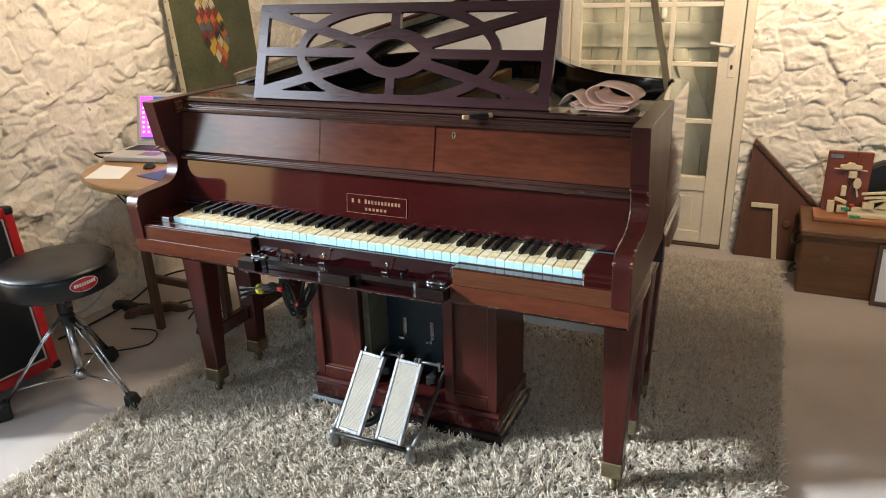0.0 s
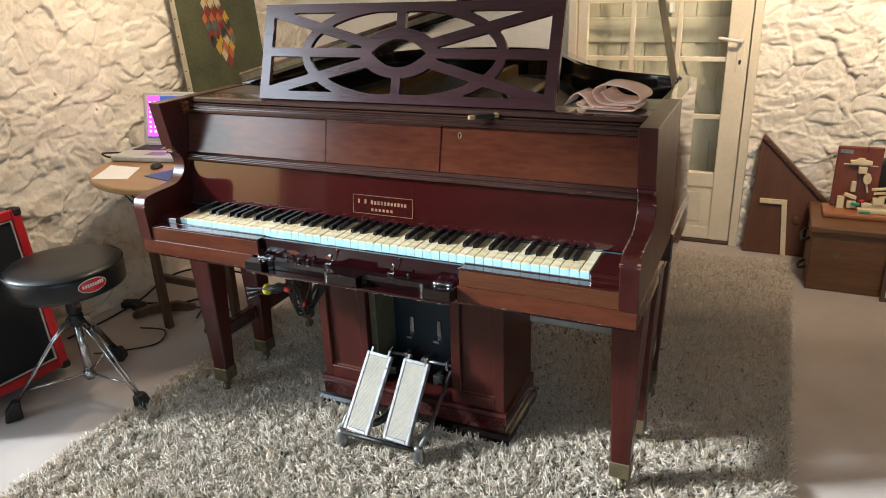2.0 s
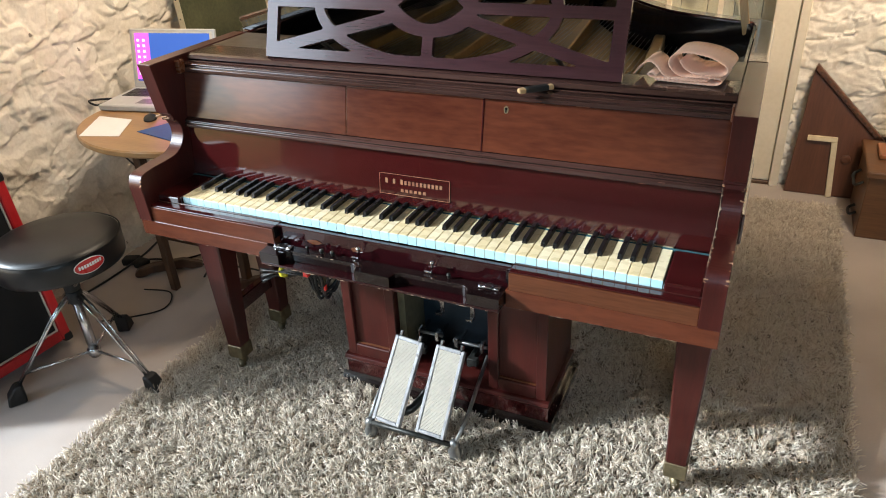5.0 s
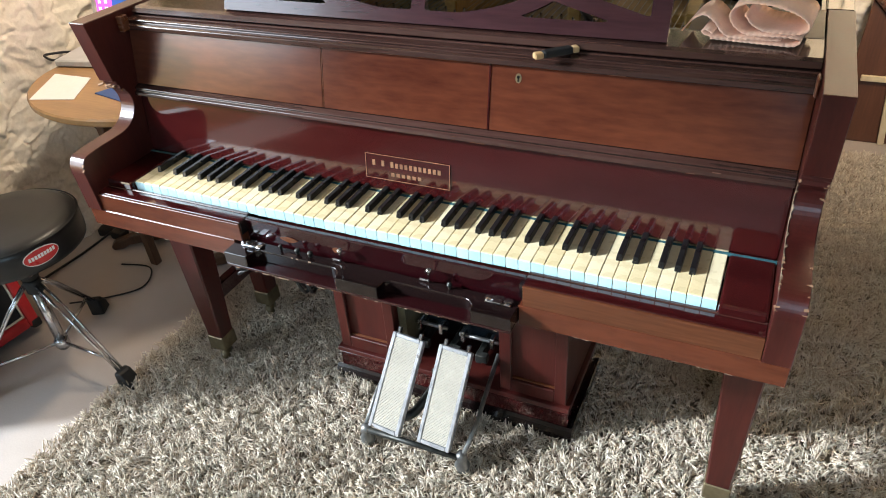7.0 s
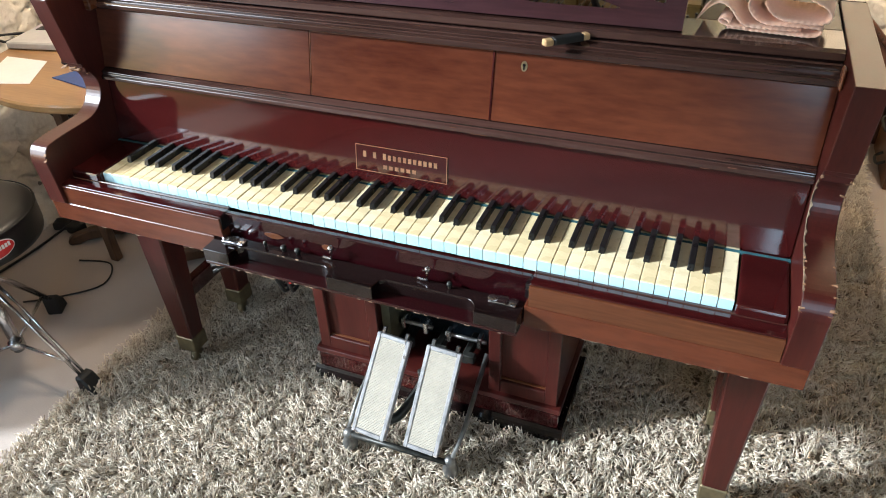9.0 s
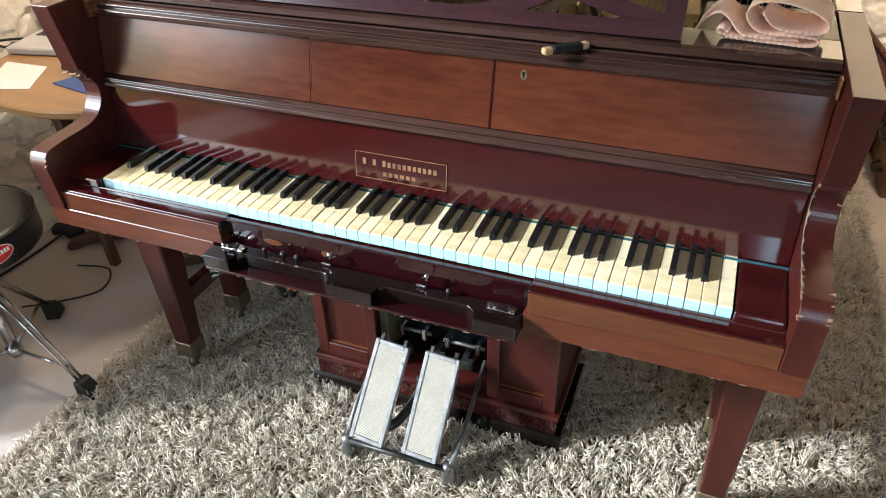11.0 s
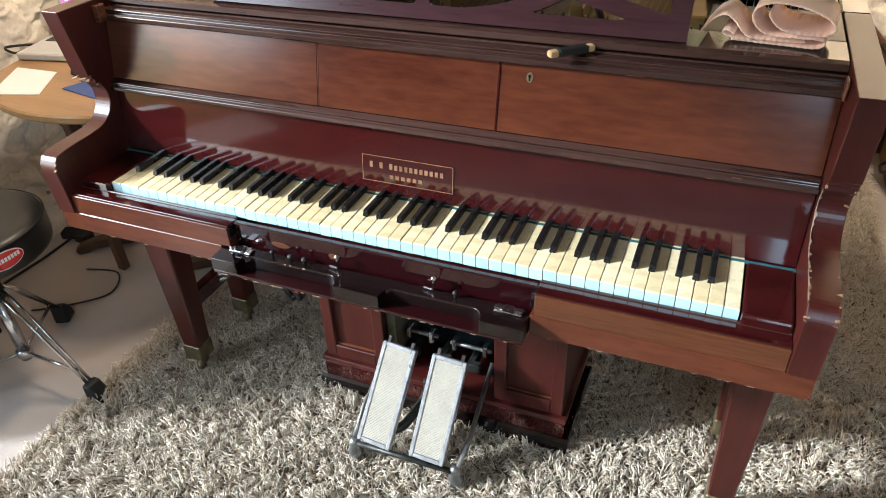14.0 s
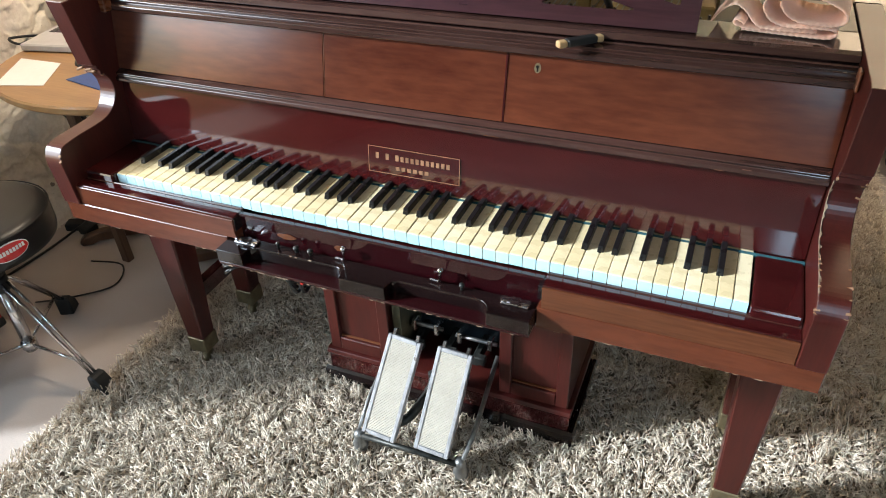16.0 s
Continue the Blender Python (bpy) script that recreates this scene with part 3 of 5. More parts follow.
def fretwork(x, z):
    ax, az = abs(x), abs(z)
    parts_ = [ax - 0.419, az - 0.111, eye_ring(x, z), ellipse_band(x, z, 0.298, 0.128, 0.0125)]
    outside = math.hypot(x / 0.112, z / 0.062) - 1
    if outside > 0:
        parts_ += [0.0135 - ax, 0.0125 - az, 0.0135 - abs(ax * 0.113 - az * 0.42) / math.hypot(0.113, 0.42)]
    return max(parts_)


desk_bm = pierced_panel(0.45, 0.1355, -0.007, 0.007, fretwork, 0.0045)
bmesh.ops.transform(desk_bm, matrix=pose(0.008, 0.228, 1.053, -18.7, 0, 0) @ pose(0, 0, 0.1355), verts=desk_bm.verts[:])
part("music_desk", desk_bm, DESK_WOOD, piano, "pierced mahogany music desk with oval fretwork")
for x in (-0.3, 0.3):
    part("desk_strut", tube(bmesh.new(), [(x + 0.008, 0.243, 1.10), (x + 0.008, 0.31, 1.054)], 0.006), IRON, piano)

part("cross_bar", B(0.3135, 0.640, 0.50, 0.53, 0.316, 0.350, bevel=0.003), REFLECTED_GREY, piano, "bar below the case, reflected light as pale grey")
part("cable_hook", P([(0.458, 0.628), (0.474, 0.628), (0.468, 0.600), (0.466, 0.572), (0.462, 0.572), (0.463, 0.600)], "y", 0.028, 0.033), STEEL, piano)

# legs
def ellipse_pts(cx, cz, a, b, n=20):
    return [(cx + a * math.cos(2 * math.pi * i / n), cz + b * math.sin(2 * math.pi * i / n)) for i in range(n)]


def leg(x, y, z1=0.60, w=0.085, label=""):
    bm = bmesh.new()
    t, b = w / 2, w / 2 - 0.017
    vs = [bm.verts.new((x + sx * q, y + sy * q, z)) for z, q in ((z1, t), (0.10, b)) for sx, sy in ((-1, -1), (1, -1), (1, 1), (-1, 1))]
    bm.faces.new(vs[:4]); bm.faces.new(vs[4:])
    for i in range(4):
        bm.faces.new((vs[i], vs[(i + 1) % 4], vs[4 + (i + 1) % 4], vs[4 + i]))
    bmesh.ops.bevel(bm, geom=bm.edges[:], offset=0.004, segments=1, affect="EDGES")
    ob = part("leg", bm, MAHOGANY_UP, piano)
    part("brass_cap", B(x - b - 0.003, x + b + 0.003, y - b - 0.003, y + b + 0.003, 0.065, 0.115, bevel=0.003), BRASS, ob)
    part("caster", lathe(bmesh.new(), [(0.006, -0.012), (0.022, -0.010), (0.026, 0), (0.022, 0.010), (0.006, 0.012)], 16, m=pose(x, y, 0.03, 0, 90, 20)), BRASS, ob, smooth=True)


for side in (-0.712, 0.681):
    for y in (0.178, 0.40, 0.69):
        leg(side, y, w=0.085 if y < 0.5 else 0.066)
    part("stretcher", B(side - 0.014, side + 0.014, 0.21, 0.66, 0.215, 0.265, bevel=0.003), MAHOGANY, piano)
    part("leg_rail", B(side - 0.04, side + 0.04, 0.135, 0.74, 0.575, 0.60, bevel=0.003), MAHOGANY, piano)

# hinged control flap at the middle of the key slip, let down, with two finger scoops
recess = part("control_board", B(-0.296, 0.304, -0.026, -0.013, 0.655, 0.716, bevel=0.002), BURGUNDY, piano, "polished dark red board behind the lowered flap")
for x in (-0.298, 0.3):
    part("end_block", B(x - 0.007 if x < 0 else x - 0.002, x + 0.002 if x < 0 else x + 0.006, RAIL_Y + 0.004, -0.014, 0.685, 0.714, bevel=0.001), BLACK_GLOSS, piano)
scoop = [(-0.317, -0.030), (-0.317, -0.084), (-0.262, -0.084), (-0.256, -0.062), (-0.245, -0.055)]
scoop += [(-0.078, -0.055)] + [(-0.078 + 0.024 * math.sin(radians(a)), -0.079 + 0.024 * math.cos(radians(a))) for a in range(15, 91, 15)] + [(-0.053, -0.084)]
scoop += [(0.036, -0.084), (0.041, -0.062), (0.052, -0.055), (0.198, -0.055)] + [(0.198 + 0.024 * math.sin(radians(a)), -0.079 + 0.024 * math.cos(radians(a))) for a in range(15, 91, 15)] + [(0.223, -0.084)]
scoop += [(0.297, -0.084), (0.297, -0.030)]
flap = part("control_flap", P(scoop, "z", 0.641, 0.668, bevel=0.0012), DARK_TRIM, piano, "black-edged flap hinged down with two scoops")
part("flap_bottom", B(-0.317, 0.297, -0.083, -0.030, 0.634, 0.6405, bevel=0.001), BURGUNDY, flap)
for x in (-0.272, 0.262):
    bm = B(x - 0.024, x + 0.024, -0.054, -0.034, 0.6685, 0.6715, bevel=0.001)
    box(bm, x - 0.008, x + 0.008, -0.058, -0.036, 0.6716, 0.676, bevel=0.001)
    for dx in (-0.018, 0.018):
        lathe(bm, [(0.0085, 0.6716), (0.0085, 0.674), (0.004, 0.675)], 12, m=pose(x + dx, -0.044, 0))
    part("latch", bm, STEEL, flap, "chrome catch plate with screws")
for x, z, r, h in ((-0.205, 0.6685, 0.004, 0.012), (-0.165, 0.6685, 0.006, 0.011), (-0.135, 0.6685, 0.006, 0.011), (0.165, 0.6685, 0.005, 0.012)):
    part("knob", lathe(bmesh.new(), [(r * 0.6, 0), (r * 0.6, h * 0.5), (r, h * 0.6), (r * 0.9, h)], 12, m=pose(x, -0.04, z)), IRON, flap, smooth=True)
for x in (-0.066, 0.122):
    bm = tube(bmesh.new(), [(x - 0.018, -0.036, 0.672), (x, -0.038, 0.674), (x + 0.004, -0.042, 0.69), (x + 0.006, -0.044, 0.702)], 0.0026)
    lathe(bm, [(0.002, 0), (0.0055, 0.002), (0.0055, 0.007), (0.002, 0.009)], 12, m=pose(x + 0.006, -0.044, 0.698))
    part("control_lever", bm, STEEL, flap, smooth=True)
for x, w in ((-0.19, 0.05), (-0.08, 0.03)):
    bm = bmesh.new()
    pts = [(x + w * 0.5 * math.cos(a) * rng.uniform(0.6, 1.1), 0.688 + 0.006 * math.sin(a) * rng.uniform(0.6, 1.2)) for a in [k * 0.6283 for k in range(10)]]
    part("worn_patch", prism(bm, pts, "y", -0.0275, -0.0262), SLIP_WOOD, recess, "bare wood where varnish has chipped")

# name plate on the fall board: a thin gilt frame with two lines of lettering as plain bars
FALL = pose(0, 0.1402, 0.788, -6.75, 0, 0)
plate = part("name_plate", B(-0.094, 0.094, -0.0012, 0.0006, -0.0265, 0.0265, m=FALL), MAHOGANY, piano, "inlaid maker's plate with gilt border")
bm = bmesh.new()
for x0, x1, z0, z1 in ((-0.094, 0.094, 0.0252, 0.0265), (-0.094, 0.094, -0.0265, -0.0252), (-0.094, -0.0927, -0.0252, 0.0252), (0.0927, 0.094, -0.0252, 0.0252)):
    box(bm, x0, x1, -0.0018, -0.0013, z0, z1, m=FALL)
part("plate_border", bm, GILT, plate)
bm = bmesh.new()
for x0, step_, count, gaps, z0, z1 in ((-0.078, 0.0104, 15, (1, 3), 0.002, 0.012), (-0.036, 0.0120, 6, (), -0.0170, -0.0095)):
    for k in range(count):
        if k not in gaps:
            box(bm, x0 + k * step_, x0 + k * step_ + 0.62 * step_, -0.0018, -0.0013, z0, z1 + (0.002 if k in (0, 2, 4) and count > 6 else 0.0), m=FALL)
part("plate_lettering", bm, GILT, plate, "gilt lettering")
part("name_felt", B(-0.687, 0.687, 0.1275, 0.1340, 0.731, 0.7356), TEAL, piano, "teal felt strip behind the keys")

# keyhole on the treble panel
PANEL = pose(0.223, 0.1735, 0.990, -11.2, 0, 0)
lock = part("keyhole_plate", P(ellipse_pts(0, 0, 0.0055, 0.0085), "y", -0.0012, 0.0004, m=PANEL), BRASS, piano)
bm = prism(bmesh.new(), ellipse_pts(0, 0.002, 0.0026, 0.0026), "y", -0.0018, -0.0013, m=PANEL)
box(bm, -0.0012, 0.0012, -0.0018, -0.0013, -0.006, 0.0, m=PANEL)
part("keyhole", bm, BLACK_GLOSS, lock)
part("panel_edge", B(-0.183, 0.169, 0.0, 0.0015, -0.001, 0.001, m=pose(0, 0.1765, 1.0102, -11)), SLIP_WOOD, piano)
part("panel_joint", B(0.1685, 0.1715, -0.0012, 0.001, 0.0, 0.117, m=pose(0, 0.1535, 0.894, -11.2, 0, 0)), MAHOGANY, piano)

# lid: hinged on the bass side, raised on a short stick, front leaf folded back on top
LID = pose(-0.735, 0, 1.042, 0, -15.0, 0)
plan = [(p[0] + 0.735, p[1]) for p in rim_line if p[1] > 0.51]
plan = [(1.487, 0.50)] + [(x + 0.012, y + 0.01) for x, y in plan[:-1]] + [(0.0, 1.43), (0.0, 0.50)]
lid = part("lid", P(plan, "z", 0.0, 0.020, bevel=0.004, m=LID), BLACK_GLOSS, piano, "open dark lid")
part("folded_leaf", P([(0.0, 0.498), (1.487, 0.498), (1.487, 0.82), (0.0, 0.82)], "z", 0.0245, 0.044, bevel=0.005, m=LID), MAHOGANY, lid)
bm = B(0.01, 1.46, 0.4955, 0.4975, 0.014, 0.031, m=LID)
part("piano_hinge", bm, DARK_BRASS, lid, "long brass hinge with screws")
bm = bmesh.new()
for k in range(30):
    for z in (0.018, 0.027):
        lathe(bm, [(0.0028, 0.0), (0.0028, 0.0012)], 8, m=LID @ pose(0.03 + k * 0.05, 0.4955, z, 90))
part("hinge_screws", bm, IRON, lid)
part("lid_stick", B(-0.0105, 0.0105, -0.006, 0.006, 0.0, 0.42, bevel=0.003, m=pose(0.662, 0.868, 1.02, 0, -13, 0)), PALE_WOOD, piano, "pale wooden prop stick")

# iron frame and strings
frame_plan = inset(rim_line, 0.075)
frame_plan = [p for p in frame_plan if p[1] > 0.60]
frame_plan = [(frame_plan[0][0], 0.58)] + frame_plan + [(frame_plan[-1][0], 0.58)]
iron = part("iron_frame", P(frame_plan, "z", 0.915, 0.930, bevel=0.003), GOLD, piano, "bronzed cast iron frame")
for x0, x1, y1 in ((-0.42, -0.46, 1.60), (-0.10, -0.14, 1.66), (0.2, 0.14, 1.35), (0.45, 0.42, 0.98)):
    part("frame_bar", P([(x0 - 0.016, 0.60), (x0 + 0.016, 0.60), (x1 + 0.016, y1), (x1 - 0.016, y1)], "z", 0.931, 0.985, bevel=0.004), GOLD, iron)
boss = lathe(bmesh.new(), [(0.045, 0), (0.045, 0.008), (0.036, 0.013), (0.026, 0.010), (0.022, -0.001)], 24, m=pose(0.40, 0.70, 0.931))
part("frame_boss", boss, GOLD, iron, smooth=True)
part("pin_block", B(-0.66, 0.66, 0.50, 0.575, 0.93, 0.965, bevel=0.004), GOLD, iron)
bm = bmesh.new()
for k in range(84):
    x = -0.62 + k * 0.0152
    y1 = 1.55 if x < 0.05 else max(0.86, 1.5 - (x - 0.05) * 1.05)
    box(bm, x - 0.0008, x + 0.0008, 0.60, y1, 0.955, 0.9566)
part("strings", bm, OLD_METAL, iron, kind="stuff")
bm = bmesh.new()
for k in range(84):
    lathe(bm, [(0.003, 0), (0.003, 0.02)], 6, m=pose(-0.62 + k * 0.0152, 0.515 + 0.018 * (k % 3), 0.965))
part("tuning_pins", bm, STEEL, iron, kind="stuff")
part("action_rail", B(-0.66, 0.66, 0.42, 0.455, 0.985, 1.005, bevel=0.004), OLD_METAL, piano)
part("hammer_rail", B(-0.66, 0.66, 0.33, 0.36, 0.955, 0.985, bevel=0.004), BLACK_GLOSS, piano)

# player cabinet under the key bed
def framed_pillar(x0, x1):
    pil = part("cabinet_pillar", B(x0 + 0.001, x1 - 0.001, 0.262, 0.50, 0.125, 0.62), MAHOGANY_UP, piano)
    w = 0.030
    for a, b, c, d in ((x0, x0 + w, 0.125, 0.62), (x1 - w, x1, 0.125, 0.62), (x0 + w, x1 - w, 0.575, 0.62), (x0 + w, x1 - w, 0.125, 0.165)):
        part("frame_member", B(a, b, 0.248, 0.2615, c, d, bevel=0.002), MAHOGANY_UP, pil)
    part("bead", B(x0 + w, x1 - w, 0.256, 0.2612, 0.1655, 0.1695), SLIP_WOOD, pil)


framed_pillar(-0.330, -0.153)
framed_pillar(0.140, 0.312)
for s in (-0.328, 0.296):
    part("cabinet_side", B(s, s + 0.014, 0.28, 0.515, 0.125, 0.62), MAHOGANY_UP, piano)
plinth = part("plinth", B(-0.338, 0.320, 0.242, 0.52, 0.035, 0.105, bevel=0.002), MAHOGANY, piano)
part("plinth_moulding", P([(0.242, 0.1055), (0.236, 0.112), (0.240, 0.122), (0.252, 0.124), (0.51, 0.124), (0.51, 0.1055)], "x", -0.341, 0.323, bevel=0.001), MAHOGANY_UP, plinth)
part("foot_moulding", P([(0.228, 0.02), (0.226, 0.04), (0.234, 0.05), (0.2415, 0.056), (0.2415, 0.02)], "x", -0.352, 0.334), DARK_TRIM, plinth)
part("side_foot_moulding", B(0.3205, 0.334, 0.24, 0.52, 0.02, 0.052, bevel=0.003), DARK_TRIM, plinth)
part("back_board", B(-0.152, 0.139, 0.395, 0.41, 0.125, 0.62), NAVY, piano, "blue-black board behind the pedals")
part("side_cloth", B(-0.150, -0.128, 0.27, 0.39, 0.126, 0.60), KHAKI, piano)
for x, z in ((-0.065, 0.245), (0.035, 0.245)):
    bm = B(x - 0.0075, x + 0.0075, 0.389, 0.3945, z, z + 0.075, bevel=0.001)
    box(bm, x - 0.016, x + 0.006, 0.372, 0.3885, z, z + 0.010, bevel=0.001)
    part("hook", bm, STEEL, piano, "small chrome hook")
for x0, x1, z in ((-0.125, -0.035, 0.212), (0.0, 0.11, 0.205)):
    rod = part("pedal_shaft", tube(bmesh.new(), [(x0, 0.322, z), (x1, 0.322, z)], 0.0055), OLD_METAL, piano, smooth=True)
    for x in (x0 + 0.012, x1 - 0.016):
        bm = B(x - 0.006, x + 0.006, 0.310, 0.336, z - 0.017, z + 0.017, bevel=0.002)
        box(bm, x - 0.004, x + 0.004, 0.330, 0.394, z - 0.012, z - 0.004)
        part("shaft_bracket", bm, STEEL, rod)
for x, w in ((-0.12, 0.02), (-0.03, 0.02), (0.05, 0.018)):
    bm = B(x, x + w, 0.30, 0.394, 0.135, 0.165, bevel=0.003)
    box(bm, x + 0.004, x + w + 0.02, 0.29, 0.31, 0.15, 0.175, bevel=0.003)
    part("linkage", bm, IRON, piano)

# two foot pedals on a folding stand
def treadle(x_top, x_bot):
    bot, top = Vector((x_bot, 0.040, 0.088)), Vector((x_top, 0.187, 0.286))
    v = (top - bot).normalized()
    u = Vector((1, 0, 0)) - v * v.x
    u.normalize()
    n = u.cross(v)
    m = Matrix(((u.x, v.x, n.x, bot.x), (u.y, v.y, n.y, bot.y), (u.z, v.z, n.z, bot.z), (0, 0, 0, 1)))
    length, hw = (top - bot).length, 0.0435
    ped = part("foot_pedal", B(-hw + 0.006, hw - 0.006, 0.006, length - 0.006, -0.016, -0.003, m=m), IRON, piano)
    bm = bmesh.new()
    for a in ((-hw, -hw + 0.0105, 0, length), (hw - 0.0105, hw, 0, length), (-hw + 0.0105, hw - 0.0105, 0, 0.0105), (-hw + 0.0105, hw - 0.0105, length - 0.0105, length)):
        box(bm, *a, -0.016, 0.0015, bevel=0.0018, m=m)
    part("pedal_rim", bm, PLATED, ped, "worn plated metal rim")
    prof = [(0.011, -0.003)]
    k = 0.011
    while k < length - 0.0145:
        prof += [(k, -0.0012), (k + 0.0008, -0.0002), (k + 0.0022, -0.0002), (k + 0.0030, -0.0012)]
        k += 0.0036
    prof += [(length - 0.011, -0.0012), (length - 0.011, -0.003)]
    bm = prism(bmesh.new(), prof, "x", -hw + 0.011, hw - 0.011, m=m)
    part("rubber_mat", bm, CREAM_RUBBER, ped, "ribbed cream rubber tread")
    for s in (-0.03, 0.03):
        part("pedal_lug", B(s - 0.004, s + 0.004, length - 0.004, length + 0.016, -0.014, -0.002, bevel=0.001, m=m), STEEL, ped)


treadle(-0.075, -0.094)
treadle(0.053, 0.043)
stand = part("pedal_stand", tube(bmesh.new(), [(-0.150, 0.040, 0.075), (0.116, 0.046, 0.072)], 0.007), IRON, piano, smooth=True)
for x, y in ((-0.146, 0.044), (0.114, 0.052)):
    part("stand_foot", lathe(bmesh.new(), [(0.008, 0.0), (0.017, 0.006), (0.019, 0.022), (0.012, 0.036), (0.015, 0.046), (0.013, 0.058), (0.006, 0.064)], 16, m=pose(x, y, 0.022)), OLD_METAL, stand, smooth=True)
part("stand_strut", tube(bmesh.new(), [(0.128, 0.275, 0.215), (0.124, 0.12, 0.11), (0.118, 0.048, 0.078)], 0.006), OLD_METAL, stand, smooth=True)
part("stand_strut", tube(bmesh.new(), [(-0.158, 0.235, 0.16), (-0.158, 0.12, 0.11), (-0.15, 0.046, 0.078)], 0.005), OLD_METAL, stand, smooth=True)
part("crank_arm", tube(bmesh.new(), curve_points([(-0.022, 0.215, 0.165), (-0.020, 0.20, 0.13), (-0.045, 0.13, 0.09), (-0.07, 0.10, 0.085)], 5), 0.012), IRON, stand, smooth=True)

# chipped veneer on the cheeks and bare wood at the ends of the top moulding
r_ = random.Random(31)
for side_x, n_ in ((0.6885, 7), (0.7285, 8), (-0.6885, 3)):
    for k in range(n_):
        i = r_.choice((2, 3, 4, 5, 9, 10, 11, 12))
        (ya, za), (yb, zb) = CHEEK[i], CHEEK[i + 1]
        f = r_.random()
        y, z = ya + f * (yb - ya), za + f * (zb - za)
        w, h = r_.uniform(0.0015, 0.0045), r_.uniform(0.001, 0.003)
        m_ = pose(side_x + (-w * 0.3 if side_x in (0.7285,) else w * 0.3 if side_x > 0 else -w * 0.3), y, z, r_.uniform(-20, 20) - 35, r_.uniform(-30, 30), 0)
        part("veneer_chip", B(-w, w, -0.0011, 0.0011, -h, h, bevel=0.0005, m=m_), CHIP, piano)
def torn_edge(x, first, last, seed, widest):
    """A ragged strip of bare wood along the inner edge of a cheek."""
    r = random.Random(seed)
    bm = bmesh.new()
    line = [Vector((0, *CHEEK[k])) for k in range(first, last + 1)]
    pts = [a.lerp(b, q / 6) for a, b in zip(line, line[1:]) for q in range(6)] + [line[-1]]
    rows = []
    for k, p in enumerate(pts):
        w, drop = widest * r.uniform(0.0, 1.0) ** 3 + 0.0002, r.uniform(0.0004, 0.003)
        d = (pts[min(k + 1, len(pts) - 1)] - pts[max(k - 1, 0)]).normalized()
        nrm = Vector((0, -d.z, d.y))
        up = p + nrm * 0.0007
        rows.append([bm.verts.new((x - 0.0006, *(p - nrm * drop)[1:])), bm.verts.new((x - 0.0006, *up[1:])), bm.verts.new((x + w, *up[1:])), bm.verts.new((x + w, *(p - nrm * 0.002)[1:]))])
    for a, b in zip(rows, rows[1:]):
        for q in range(3):
            bm.faces.new((a[q], a[q + 1], b[q + 1], b[q]))
    return part("torn_veneer", bm, TORN, piano, "pale torn veneer edge")


torn_edge(0.688, 4, 11, 5, 0.004)
for edge_x in (-0.1835, 0.1695):
    part("worn_line", B(edge_x - 0.0003, edge_x + 0.0007, -0.0005, 0.0006, 0.002, 0.116, m=pose(0, 0.1532, 0.894, -11.5)), SLIP_WOOD, piano)
for k in range(12):
    x, w = r_.uniform(-0.68, 0.68), r_.uniform(0.004, 0.015)
    part("worn_line", B(x - w, x + w, -0.0007, 0.0007, -0.0004, 0.0004, m=pose(0, *r_.choice(((0.1378, 0.8795), (0.1375, 0.8725), (0.1685, 1.0135), (0.2005, 1.0425))))), SLIP_WOOD, piano)
part("bare_end_grain", B(-0.6865, -0.672, 0.150, 0.172, 1.012, 1.046, bevel=0.002), SLIP_WOOD, piano)
part("bare_end_grain", B(0.6815, 0.6868, 0.146, 0.170, 1.016, 1.046, bevel=0.002), SLIP_WOOD, piano)
for k in range(4):
    part("broken_edge", B(-0.010, 0.010, -0.003, 0.003, -0.002, 0.002, bevel=0.001, m=pose(-0.709 + 0.006 * (k % 2), 0.078 + 0.012 * k, 0.919 - 0.0075 * k, 20, 10 * (k - 2), 0)), CHIP, piano)

# worn edges: bare slivers along the flap and slip
for k in range(26):
    x = r_.uniform(-0.31, 0.28)
    w = r_.uniform(0.001, 0.007)
    edge_z, edge_y = r_.choice(((0.6345, -0.0826), (0.6345, -0.0826), (0.6675, -0.0552)))
    if edge_y > -0.06 and not (-0.24 < x < -0.09 or 0.06 < x < 0.18):
        continue
    part("worn_edge", B(x - w, x + w, edge_y - 0.0012, edge_y + 0.0008, edge_z - 0.0006, edge_z + 0.0010), TORN, flap)
for k in range(12):
    x = r_.choice((r_.uniform(-0.68, -0.31), r_.uniform(0.32, 0.68)))
    w = r_.uniform(0.002, 0.008)
    part("worn_edge", B(x - w, x + w, RAIL_Y - 0.0014, RAIL_Y + 0.002, 0.6282, 0.6294), TORN, piano)

